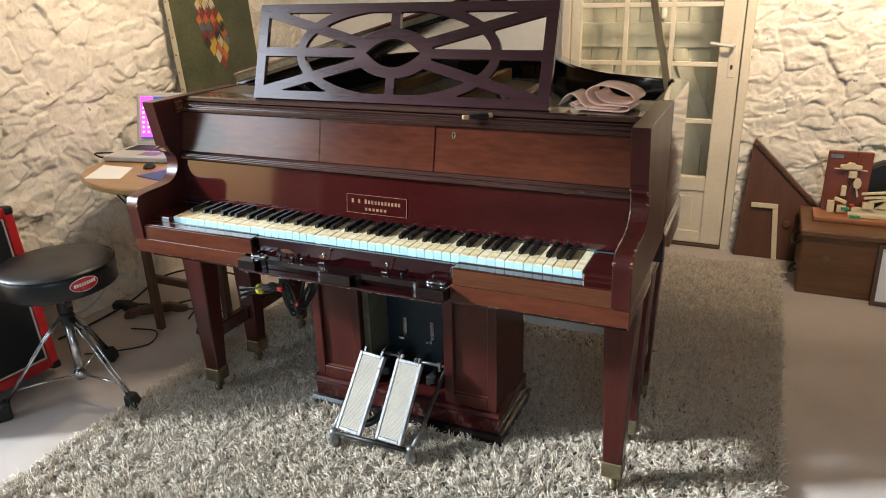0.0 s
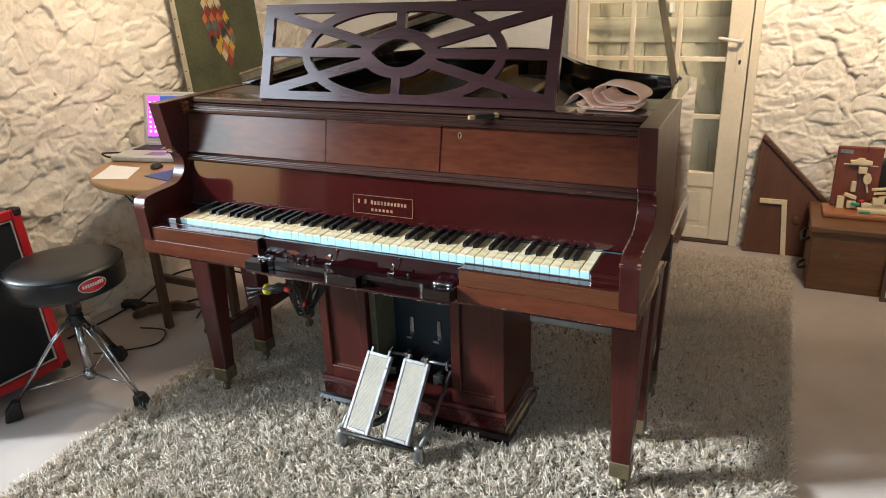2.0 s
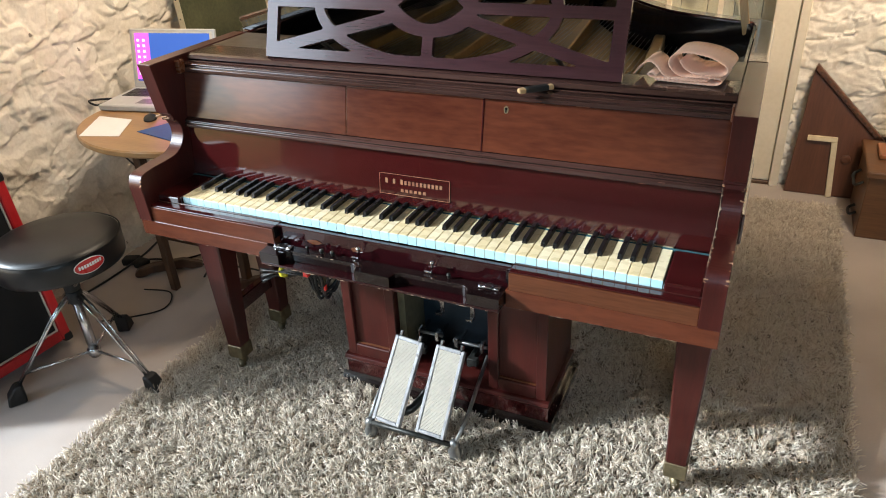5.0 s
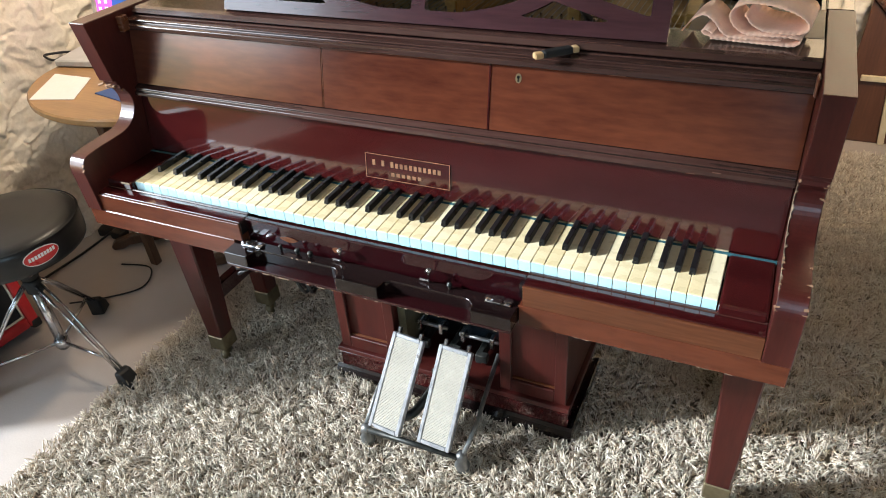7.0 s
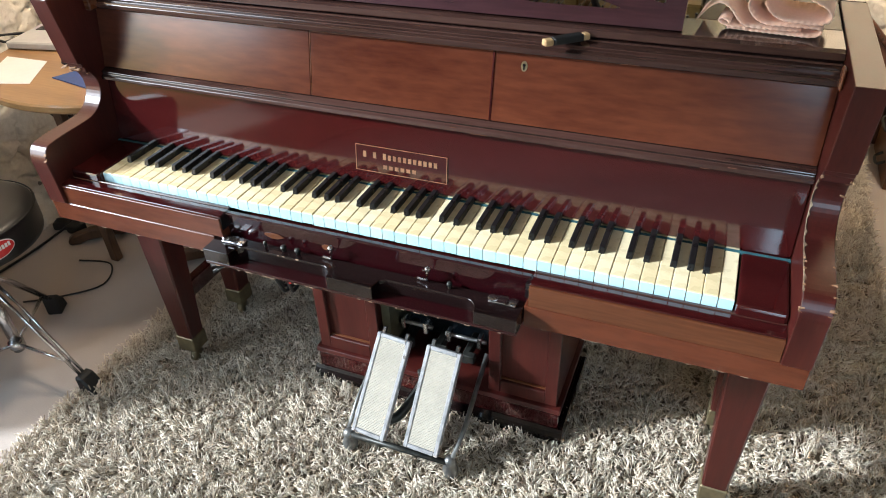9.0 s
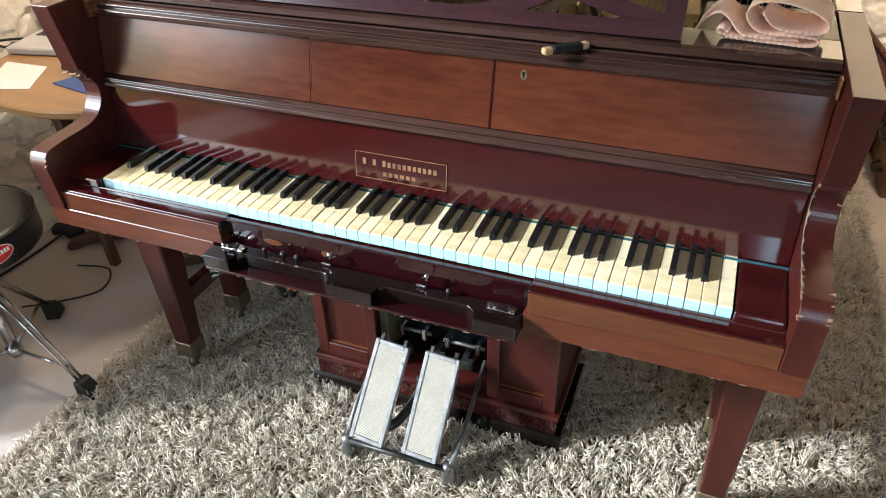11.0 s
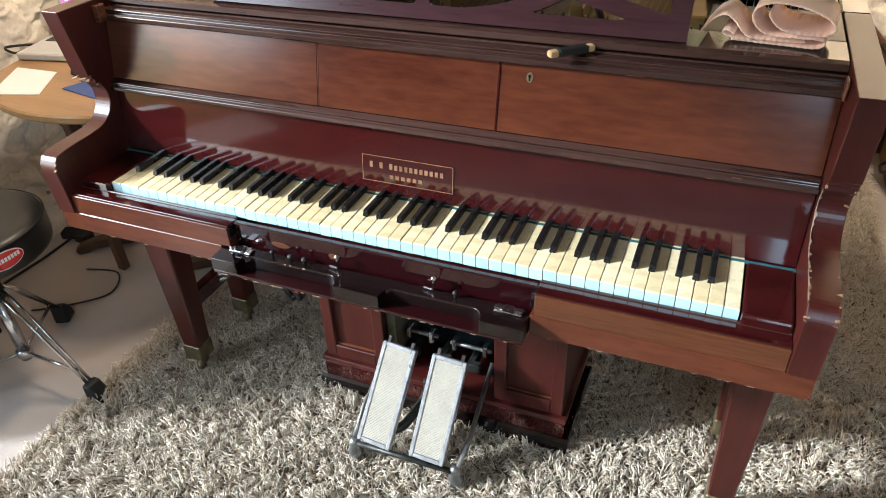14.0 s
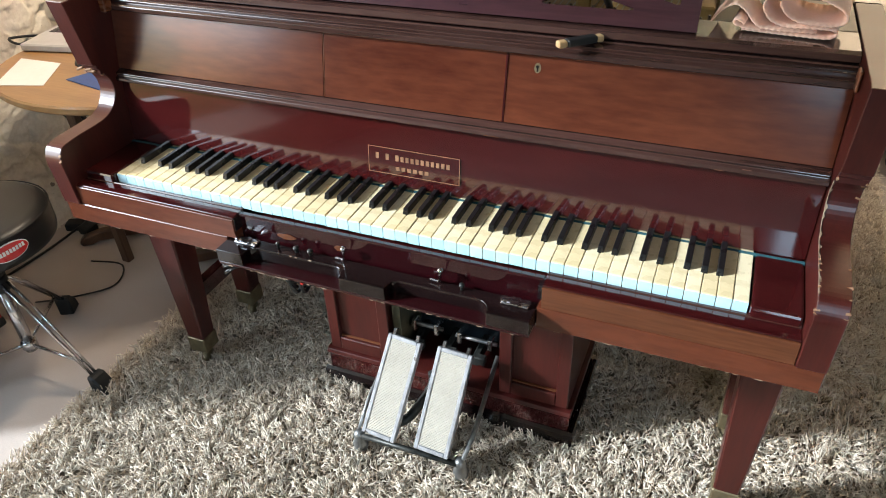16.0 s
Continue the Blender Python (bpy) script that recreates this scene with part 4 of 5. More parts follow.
# ---- things on the piano ----
def cloth_ribbon(bm, path, y0, y1, thick, seed):
    """A felt strip bent along a line in x and z, with pinked front and back edges."""
    r = random.Random(seed)
    pts = curve_points([(x, 0, z) for x, z in path], 10)
    dense = [pts[0]]
    for p in pts[1:]:
        while (p - dense[-1]).length > 0.0022:
            dense.append(dense[-1] + (p - dense[-1]).normalized() * 0.0022)
    rows = []
    for i, p in enumerate(dense):
        d = (dense[min(i + 1, len(dense) - 1)] - dense[max(i - 1, 0)]).normalized()
        nrm = Vector((-d.z, 0, d.x)) * thick / 2
        zig = 0.0018 if (i // 2) % 2 else 0.0
        sway = 0.006 * math.sin(i * 0.05 + seed)
        ys = (y0 + zig + sway, y0 + 0.02 + sway, (y0 + y1) / 2 + 0.5 * sway, y1 - zig)
        rows.append([[bm.verts.new((p.x + s * nrm.x + 0.10 * (y - y0), y, p.z + s * nrm.z)) for y in ys] for s in (1, -1)])
    for a, b in zip(rows, rows[1:]):
        for k in range(3):
            bm.faces.new((a[0][k], b[0][k], b[0][k + 1], a[0][k + 1]))
            bm.faces.new((a[1][k + 1], b[1][k + 1], b[1][k], a[1][k]))
        bm.faces.new((a[0][0], a[1][0], b[1][0], b[0][0]))
        bm.faces.new((a[0][3], b[0][3], b[1][3], a[1][3]))
    for row in (rows[0], rows[-1]):
        for k in range(3):
            bm.faces.new((row[0][k], row[0][k + 1], row[1][k + 1], row[1][k]))
    return bm


cloth = thing("folded_cloth", "folded strip of pink felt with pinked edges on the piano", "cloth", pose(0, 0, 1.053))
bm = cloth_ribbon(bmesh.new(), [(0.520, 0.005), (0.560, 0.003), (0.610, 0.003), (0.640, 0.004), (0.651, 0.010), (0.645, 0.017), (0.610, 0.018), (0.580, 0.017), (0.560, 0.023), (0.547, 0.036), (0.545, 0.048), (0.554, 0.058), (0.574, 0.063), (0.602, 0.061), (0.632, 0.054), (0.654, 0.043), (0.660, 0.031), (0.648, 0.0235), (0.620, 0.0235), (0.596, 0.026), (0.578, 0.035), (0.566, 0.050)], 0.243, 0.345, 0.0024, 1)
part("felt_roll", bm, PINK_FELT, cloth, smooth=True)
bm = cloth_ribbon(bmesh.new(), [(0.474, 0.012), (0.489, 0.032), (0.506, 0.041), (0.522, 0.033), (0.534, 0.020), (0.548, 0.011), (0.580, 0.009), (0.625, 0.009)], 0.250, 0.335, 0.0024, 2)
part("felt_end", bm, PINK_FELT, cloth, smooth=True)
bm = cloth_ribbon(bmesh.new(), [(0.548, 0.0065), (0.530, 0.008), (0.512, 0.013), (0.507, 0.018), (0.514, 0.021), (0.526, 0.014)], 0.246, 0.30, 0.0022, 3)
part("felt_fold", bm, PINK_FELT, cloth, smooth=True)

tool = thing("sanding_stick", "short black-wrapped wooden stick with bare pale ends", "tool", pose(0.291, 0.174, 1.0395, 0, 0, 42))
part("grip", B(-0.026, 0.026, -0.0085, 0.0085, -0.003, 0.009, bevel=0.003, seg=2), RUBBER, tool)
part("bare_end", B(-0.042, -0.0262, -0.007, 0.007, -0.0025, 0.008, bevel=0.002), PALE_WOOD, tool, "pale bare wood end")
part("bare_end", B(0.0262, 0.038, -0.007, 0.007, -0.0025, 0.008, bevel=0.002), PALE_WOOD, tool, "pale bare wood end")

# ---- cables under the bass end ----
bundle = thing("cable_bundle", "tangled black cables with yellow tape and coloured plugs under the piano", "cables", pose(0, 0, 0))
r = random.Random(4)
for k in range(7):
    pts = [(-0.30 + r.uniform(-0.03, 0.03), 0.06 + r.uniform(-0.03, 0.03), 0.637), (-0.31 + r.uniform(-0.03, 0.03), 0.08, 0.57), (-0.30 + r.uniform(-0.04, 0.04), 0.10, 0.50), (-0.30 + r.uniform(-0.03, 0.03), 0.14, 0.43 + r.uniform(-0.04, 0.03)), (-0.29 + r.uniform(-0.03, 0.02), 0.22, 0.50 + r.uniform(-0.03, 0.03)), (-0.30, 0.30, 0.60)]
    part("cable", tube(bmesh.new(), curve_points(pts, 6), 0.003 + 0.0015 * (k % 2), 6), CABLE, bundle, smooth=True)
for k in range(8):
    pts = [(-0.31, 0.09, 0.50), (-0.36, 0.075 + 0.004 * k, 0.505 + 0.004 * (k % 4)), (-0.42, 0.08 + 0.004 * k, 0.50 - 0.003 * k), (-0.475, 0.085, 0.485 - 0.006 * k + 0.01 * (k % 3)), (-0.44, 0.10, 0.47), (-0.36, 0.10, 0.488)]
    part("cable", tube(bmesh.new(), curve_points(pts, 5), 0.0026, 6), CABLE, bundle, smooth=True)
part("yellow_tape", lathe(bmesh.new(), [(0.016, -0.007), (0.0175, 0), (0.016, 0.007)], 14, m=pose(-0.405, 0.098, 0.492, 0, 75, 0)), YELLOW, bundle, smooth=True)
part("red_plug", B(-0.318, -0.300, 0.065, 0.080, 0.510, 0.524, bevel=0.003), RED_PLASTIC, bundle)
part("red_plug", B(-0.290, -0.282, 0.11, 0.12, 0.445, 0.462, bevel=0.002), RED_PLASTIC, bundle)
part("green_plug", B(-0.300, -0.290, 0.06, 0.07, 0.555, 0.575, bevel=0.002), GREEN_PLASTIC, bundle)

# ---- drum stool ----
STOOL = pose(-1.168, -0.012, -0.0)
stool = thing("drum_stool", "round black vinyl drum stool with chrome tripod legs", "stool", STOOL)
R = 0.187
seat = part("seat", lathe(bmesh.new(), [(R - 0.012, 0.435), (R - 0.002, 0.440), (R, 0.452), (R, 0.500), (R - 0.004, 0.512), (R - 0.014, 0.521), (R - 0.03, 0.526), (0.11, 0.530), (0.02, 0.531)], 56), LEATHERETTE, stool, smooth=True)
part("piping", lathe(bmesh.new(), [(R - 0.002, 0.5115), (R + 0.0012, 0.5135), (R - 0.004, 0.5165)], 56, caps=False), RUBBER, seat, smooth=True)


def side_oval(a0, half_w, half_h, zc, off):
    bm = bmesh.new()
    n = 36
    ring = []
    for k in range(n):
        w, h = half_w * math.cos(2 * math.pi * k / n), half_h * math.sin(2 * math.pi * k / n)
        ang = a0 + w / R
        ring.append((ang, zc + h))
    mid_in = [bm.verts.new(((R + off) * math.cos(a), (R + off) * math.sin(a), z)) for a, z in ring]
    base = [bm.verts.new(((R - 0.002) * math.cos(a), (R - 0.002) * math.sin(a), z)) for a, z in ring]
    for k in range(n // 2):
        i, j = k, n - 1 - k
        i2, j2 = k + 1, n - 2 - k
        if i2 < j2:
            bm.faces.new((mid_in[i], mid_in[i2], mid_in[j2], mid_in[j]))
    for k in range(n):
        bm.faces.new((mid_in[k], mid_in[(k + 1) % n], base[(k + 1) % n], base[k]))
    return bm


A0 = radians(-13)
part("badge_border", side_oval(A0, 0.047, 0.0235, 0.482, 0.0010), WHITE_INK, seat)
badge = part("badge", side_oval(A0, 0.0445, 0.021, 0.482, 0.0018), RED_BADGE, seat, "red oval badge")
bm = bmesh.new()
for k in range(9):
    a = A0 + (-0.034 + 0.0080 * k) / R
    b_ = a + 0.0058 / R
    zs = (0.477 + 0.0005 * k, 0.488 + 0.0005 * k)
    vs = [bm.verts.new(((R + q) * math.cos(t), (R + q) * math.sin(t), z)) for q in (0.0019, 0.0024) for t, z in ((a, zs[0]), (b_, zs[0]), (b_, zs[1]), (a, zs[1]))]
    bm.faces.new(vs[4:])
    for i in range(4):
        bm.faces.new((vs[i], vs[(i + 1) % 4], vs[4 + (i + 1) % 4], vs[4 + i]))
part("badge_lettering", bm, WHITE_INK, seat, "plain white lettering bar")
part("mount_plate", lathe(bmesh.new(), [(0.06, 0.424), (0.06, 0.434)], 24), STEEL, stool)
part("seat_clamp", lathe(bmesh.new(), [(0.018, 0.33), (0.024, 0.335), (0.024, 0.40), (0.032, 0.41), (0.032, 0.4235)], 20), RUBBER, stool, smooth=True)
bm = tube(bmesh.new(), [(0.02, -0.03, 0.385), (0.06, -0.03, 0.385)], 0.004)
lathe(bm, [(0.010, -0.006), (0.010, 0.006)], 10, m=pose(0.062, -0.03, 0.385, 0, 90, 0))
part("wing_bolt", bm, STEEL, stool)
part("post", lathe(bmesh.new(), [(0.0155, 0.07), (0.0155, 0.30)], 20), STEEL, stool, smooth=True)
part("collar", lathe(bmesh.new(), [(0.020, 0.285), (0.024, 0.29), (0.024, 0.325), (0.018, 0.3295)], 20), RUBBER, stool, smooth=True)
part("lower_collar", lathe(bmesh.new(), [(0.0165, 0.078), (0.021, 0.082), (0.021, 0.102), (0.0165, 0.106)], 20), STEEL, stool, smooth=True)
for deg in (-2, 118, 238):
    c, s_ = math.cos(radians(deg)), math.sin(radians(deg))
    tdir = Vector((-s_, c, 0))
    bm = bmesh.new()
    for off in (-0.009, 0.009):
        pts = [Vector((0.022 * c, 0.022 * s_, 0.315)) + off * tdir, Vector((0.09 * c, 0.09 * s_, 0.245)) + off * tdir, Vector((0.245 * c, 0.245 * s_, 0.05)) + off * 0.6 * tdir]
        tube(bm, pts, 0.0048)
    leg_ob = part("leg", bm, STEEL, stool, smooth=True)
    part("brace", tube(bmesh.new(), [(0.02 * c, 0.02 * s_, 0.092), (0.205 * c, 0.205 * s_, 0.095)], 0.005), STEEL, leg_ob, smooth=True)
    part("rubber_foot", P([(-0.026, 0.0), (0.030, 0.0), (0.022, 0.034), (-0.004, 0.066), (-0.027, 0.066)], "y", -0.022, 0.022, bevel=0.005, m=pose(0.255 * c, 0.255 * s_, 0, 0, 0, deg)), RUBBER, leg_ob)

pale_cable = thing("pale_cable", "thin cream cable hanging in a loop by the table", "cable")
part("sheath", tube(bmesh.new(), curve_points([(-1.495, 0.42, 0.219), (-1.522, 0.42, 0.168), (-1.584, 0.42, 0.113), (-1.667, 0.42, 0.058), (-1.747, 0.42, 0.025)], 6), 0.0045), WHITE_TRIM, pale_cable, smooth=True)
adapter = thing("power_adapter", "small black power adapter lying on the carpet", "adapter", pose(-1.640, 0.593, 0.0, 0, 0, 25))
part("block", B(-0.034, 0.034, -0.024, 0.024, 0.0, 0.030, bevel=0.006, seg=2), RUBBER, adapter)
part("cord", tube(bmesh.new(), curve_points([(0.033, 0, 0.012), (0.10, 0.02, 0.005), (0.20, 0.0, 0.005), (0.32, 0.06, 0.005)], 6), 0.004), CABLE, adapter, smooth=True)

# ---- speaker cabinet ----
amp = thing("speaker_cabinet", "black speaker cabinet with bright red vinyl edges, on the floor", "speaker", pose(-1.42, -0.180, 0.0248, 0, -6, -4))
AW, AH, AD = 0.255, 0.635, 0.235
part("body", B(-AD, -0.012, -AW, AW, 0.012, AH - 0.002, bevel=0.004), LEATHERETTE, amp)
for a in ((-AW, -AW + 0.034, 0.012, AH), (AW - 0.034, AW, 0.012, AH), (-AW + 0.034, AW - 0.034, 0.012, 0.048), (-AW + 0.034, AW - 0.034, AH - 0.036, AH)):
    part("red_edge", B(-0.0115, 0.012, *a, bevel=0.006, seg=2), RED_TOLEX, amp, "red vinyl edge")
bm = bmesh.new()
for a in ((-AW + 0.0345, -AW + 0.040, 0.049, AH - 0.037), (AW - 0.040, AW - 0.0345, 0.049, AH - 0.037), (-AW + 0.04, AW - 0.04, 0.049, 0.0545), (-AW + 0.04, AW - 0.04, AH - 0.0425, AH - 0.037)):
    box(bm, -0.0115, 0.003, *a, bevel=0.001)
part("piping", bm, WHITE_TRIM, amp)
part("grille", B(-0.0118, -0.002, -AW + 0.0405, AW - 0.0405, 0.055, AH - 0.043), GRILLE, amp)
for y in (-AW, AW):
    for z in (0.0, AH - 0.028):
        part("corner_protector", B(-0.035, 0.016, y - 0.004 if y < 0 else y - 0.030, y + 0.030 if y < 0 else y + 0.004, z, z + 0.032, bevel=0.009, seg=2), RUBBER, amp)

# ---- side table with laptop and papers ----
table = thing("side_table", "oval oak side table on dark trestle legs beside the stone wall", "table")
top_pts = [(-1.155 + 0.385 * math.cos(2 * math.pi * k / 56), 0.590 + 0.325 * math.sin(2 * math.pi * k / 56)) for k in range(56)]
part("tabletop", P(top_pts, "z", 0.676, 0.700, bevel=0.005), OAK, table, "oval oak top with a worn edge")
part("under_frame", B(-1.45, -0.96, 0.50, 0.66, 0.628, 0.6755, bevel=0.003), DARK_OAK, table)
for x, y in ((-1.43, 0.60), (-1.02, 0.60)):
    part("leg", B(x - 0.017, x + 0.017, y - 0.017, y + 0.017, 0.05, 0.6275 if x > -1.1 else 0.675, bevel=0.005), DARK_OAK, table)
    part("trestle_foot", P([(-0.135, 0.0), (-0.10, 0.0), (-0.075, 0.010), (0.06, 0.010), (0.09, 0.0), (0.13, 0.0), (0.135, 0.02), (0.06, 0.05), (-0.06, 0.05), (-0.12, 0.036), (-0.14, 0.018)], "y", -0.017, 0.017, bevel=0.005, m=pose(x, y, 0, 0, 0, 40)), DARK_OAK, table)
part("gate_leg", B(-0.016, 0.016, -0.015, 0.015, 0.0, 0.675, bevel=0.004, m=pose(-1.305, 0.497, 0.0, 3, 2, 0)), DARK_OAK, table)
part("stretcher", B(-1.41, -1.04, 0.588, 0.612, 0.16, 0.195, bevel=0.004), DARK_OAK, table)

laptop = thing("laptop", "open silver laptop showing a magenta and blue screen", "laptop", pose(-1.532, 0.562, 0.7005, 0, 0, 11) @ Matrix.Diagonal((1.12, 1, 1, 1)))
base = part("base", B(0, 0.335, 0, 0.235, 0.002, 0.024, bevel=0.004), LAPTOP_SHELL, laptop)
part("foot_strip", B(0.01, 0.325, 0.01, 0.225, 0.0, 0.0018), RUBBER, base)
bm = bmesh.new()
for j in range(5):
    for i in range(14):
        box(bm, 0.022 + i * 0.0208, 0.022 + i * 0.0208 + 0.018, 0.115 + j * 0.019, 0.115 + j * 0.019 + 0.016, 0.0242, 0.0262)
part("keyboard", bm, KEYCAP, base)
part("touchpad", B(0.125, 0.205, 0.03, 0.085, 0.0241, 0.0246), OLD_METAL, base)
SCREEN = pose(0, 0.235, 0.022, -14, 0, 0)
screen = part("screen_lid", B(0, 0.335, -0.004, 0.008, 0.0, 0.225, bevel=0.004, m=SCREEN), LAPTOP_SHELL, laptop)
part("bezel", B(0.012, 0.323, -0.0052, -0.0042, 0.018, 0.215, m=SCREEN), WHITE_TRIM, screen)
part("display", B(0.022, 0.313, -0.0064, -0.0054, 0.026, 0.208, m=SCREEN), glow("screen_blue", (0.03, 0.10, 0.42), 0.6), screen)
part("display_panel", B(0.022, 0.078, -0.0076, -0.0066, 0.034, 0.208, m=SCREEN), glow("screen_magenta", (0.85, 0.10, 0.80), 0.75), screen, "magenta side panel of the display")
bm = bmesh.new()
for j in range(7):
    for i in range(2):
        box(bm, 0.030 + i * 0.022, 0.040 + i * 0.022, -0.0084, -0.0078, 0.05 + j * 0.021, 0.060 + j * 0.021, m=SCREEN)
part("screen_icons", bm, glow("screen_icon", (0.75, 0.7, 0.85), 0.7), screen)
part("task_bar", B(0.022, 0.313, -0.0078, -0.0066, 0.026, 0.0335, m=SCREEN), glow("task_bar", (0.05, 0.08, 0.35), 0.6), screen)

sheet_ = thing("paper_sheet", "sheet of white paper lying on the oak table", "paper", pose(0, 0, 0.7005))
part("sheet", P([(-1.375, 0.330), (-1.235, 0.372), (-1.325, 0.520), (-1.480, 0.515)], "z", 0.0, 0.0012), PAPER, sheet_)
folder = thing("blue_folder", "dark blue card folder lying on the oak table", "folder", pose(0, 0, 0.7005))
part("card", P([(-1.205, 0.425), (-1.00, 0.385), (-0.97, 0.56), (-1.13, 0.60)], "z", 0.0, 0.0025), BLUE_CARD, folder)
mouse = thing("computer_mouse", "small black computer mouse on the oak table", "mouse", pose(-1.265, 0.548, 0.7005, 0, 0, 40))
bm = bmesh.new()
bmesh.ops.create_uvsphere(bm, u_segments=20, v_segments=10, radius=1.0)
for v in bm.verts:
    v.co = Vector((v.co.x * 0.024, v.co.y * 0.038, max(v.co.z, 0) * 0.017))
bmesh.ops.remove_doubles(bm, verts=bm.verts[:], dist=0.0005)
part("shell", bm, RUBBER, mouse, smooth=True)
part("wheel", lathe(bmesh.new(), [(0.006, -0.003), (0.006, 0.003)], 12, m=pose(0, 0.022, 0.012, 0, 90, 0)), OLD_METAL, mouse)
lead = thing("laptop_lead", "black power lead looped from table to floor by the wall", "cable")
part("table_lead", tube(bmesh.new(), curve_points([(-1.55, 0.69, 0.706), (-1.60, 0.66, 0.712), (-1.62, 0.60, 0.72), (-1.58, 0.60, 0.707), (-1.585, 0.66, 0.706)], 6), 0.0042, 6), CABLE, lead, smooth=True)
part("hanging_lead", tube(bmesh.new(), curve_points([(-1.37, 0.42, 0.675), (-1.33, 0.46, 0.60), (-1.29, 0.52, 0.52), (-1.26, 0.58, 0.45), (-1.22, 0.62, 0.28), (-1.22, 0.66, 0.10), (-1.25, 0.60, 0.006)], 6), 0.004, 6), CABLE, lead, smooth=True)
part("hanging_lead", tube(bmesh.new(), curve_points([(-1.40, 0.43, 0.675), (-1.36, 0.47, 0.58), (-1.30, 0.50, 0.50), (-1.20, 0.56, 0.40)], 6), 0.003, 6), CABLE, lead, smooth=True)
wall_lead = thing("floor_lead", "black cable and plug lying on carpet along the wall", "cable")
part("lead", tube(bmesh.new(), curve_points([(-1.63, 0.25, 0.008), (-1.62, 0.45, 0.008), (-1.60, 0.62, 0.03), (-1.5, 0.74, 0.12), (-1.3, 0.80, 0.16), (-1.05, 0.85, 0.12)], 6), 0.0045, 6), CABLE, wall_lead, smooth=True)
part("lead", tube(bmesh.new(), curve_points([(-1.55, 0.58, 0.008), (-1.40, 0.66, 0.008), (-1.15, 0.72, 0.008), (-0.98, 0.70, 0.02)], 6), 0.004, 6), CABLE, wall_lead, smooth=True)
part("lead", tube(bmesh.new(), curve_points([(-1.42, 0.20, 0.006), (-1.33, 0.26, 0.006), (-1.24, 0.36, 0.006), (-1.30, 0.46, 0.006), (-1.42, 0.44, 0.006)], 6), 0.003, 6), CABLE, wall_lead, smooth=True)
part("plug", B(-1.60, -1.545, 0.56, 0.61, 0.0, 0.035, bevel=0.008, seg=2), RUBBER, wall_lead)

# ---- painting ----
PAINT = pose(-1.630, 1.545, 0.62, 0, 3.0, -90) @ pose(0, 0, 0, 0, 2.5, 0)
canvas = thing("canvas_painting", "unframed dark green canvas with a harlequin diamond pattern", "painting", pose(-1.600, 1.475, 0.55, 0, -3.5, 2.0))
part("stretcher_bar", B(-0.035, -0.004, -0.30, 0.30, 0.0, 0.98, bevel=0.002), CANVAS_EDGE, canvas)
part("painted_face", B(-0.0038, 0.0, -0.298, 0.298, 0.002, 0.978), CANVAS_GREEN, canvas)
bm = bmesh.new()
for k in range(12):
    lathe(bm, [(0.0035, 0), (0.0035, 0.002)], 8, m=pose(-0.02, -0.3005, 0.04 + k * 0.08, 90))
part("tacks", bm, IRON, canvas)
DIAMOND = [oil("paint_orange", (0.55, 0.14, 0.05)), oil("paint_black", (0.03, 0.03, 0.03)), oil("paint_cream", (0.62, 0.52, 0.34)), oil("paint_red", (0.26, 0.03, 0.03)), oil("paint_yellow", (0.60, 0.36, 0.05)), oil("paint_slate", (0.12, 0.15, 0.16))]
r = random.Random(12)
for j in range(11):
    wide = (1, 2, 3, 4, 4, 4, 4, 3, 3, 2, 1)[j]
    for i in range(wide):
        cy = -0.075 + (i - (wide - 1) / 2) * 0.050 + 0.009 * (10 - j)
        cz = 0.455 + j * 0.035
        part("diamond", P([(cy - 0.024, cz + 0.006), (cy - 0.002, cz - 0.036), (cy + 0.024, cz - 0.006), (cy + 0.002, cz + 0.036)], "x", 0.0002, 0.0010), DIAMOND[(r.randrange(6) + i) % 6], canvas)
part("dark_shape", P([(-0.26, 0.86), (-0.20, 0.915), (-0.12, 0.93), (-0.12, 0.97), (-0.17, 0.972), (-0.22, 0.92)], "x", 0.0002, 0.0010), DIAMOND[1], canvas)
part("dark_shape", P([(0.03, 0.97), (0.10, 0.972), (0.14, 0.90), (0.17, 0.86), (0.12, 0.89), (0.06, 0.91)], "x", 0.0002, 0.0010), DIAMOND[1], canvas)

# ---- glazed door ----
DY = 2.285
door = thing("door_1", "cream painted glazed door with small panes and lever handle", "door", kind="structure")
for a in ((DOOR_X0 + 0.045, 0.035, 0.02, 2.03), (0.715, 0.818, 0.02, 2.03)):
    part("stile", B(a[0], a[1], DY, DY + 0.04, a[2], a[3], bevel=0.003), DOOR_PAINT, door)
for z0, z1 in ((0.02, 0.085), (0.305, 0.378), (1.90, 2.03)):
    part("rail", B(0.0355, 0.7145, DY + 0.001, DY + 0.039, z0, z1, bevel=0.003), DOOR_PAINT, door)
panel = part("door_panel", B(0.0355, 0.7145, DY + 0.012, DY + 0.030, 0.0855, 0.3045), DOOR_PAINT, door)
part("raised_field", B(0.085, 0.665, DY + 0.006, DY + 0.0119, 0.115, 0.275, bevel=0.004), DOOR_PAINT, panel)
for x in (0.262, 0.488):
    part("muntin", B(x - 0.011, x + 0.011, DY + 0.006, DY + 0.034, 0.3785, 1.8995, bevel=0.002), DOOR_PAINT, door)
for z in (0.665, 0.945, 1.225, 1.505):
    for x0, x1 in ((0.0355, 0.2505), (0.2735, 0.4765), (0.4995, 0.7145)):
        part("muntin", B(x0, x1, DY + 0.007, DY + 0.033, z - 0.011, z + 0.011, bevel=0.002), DOOR_PAINT, door)
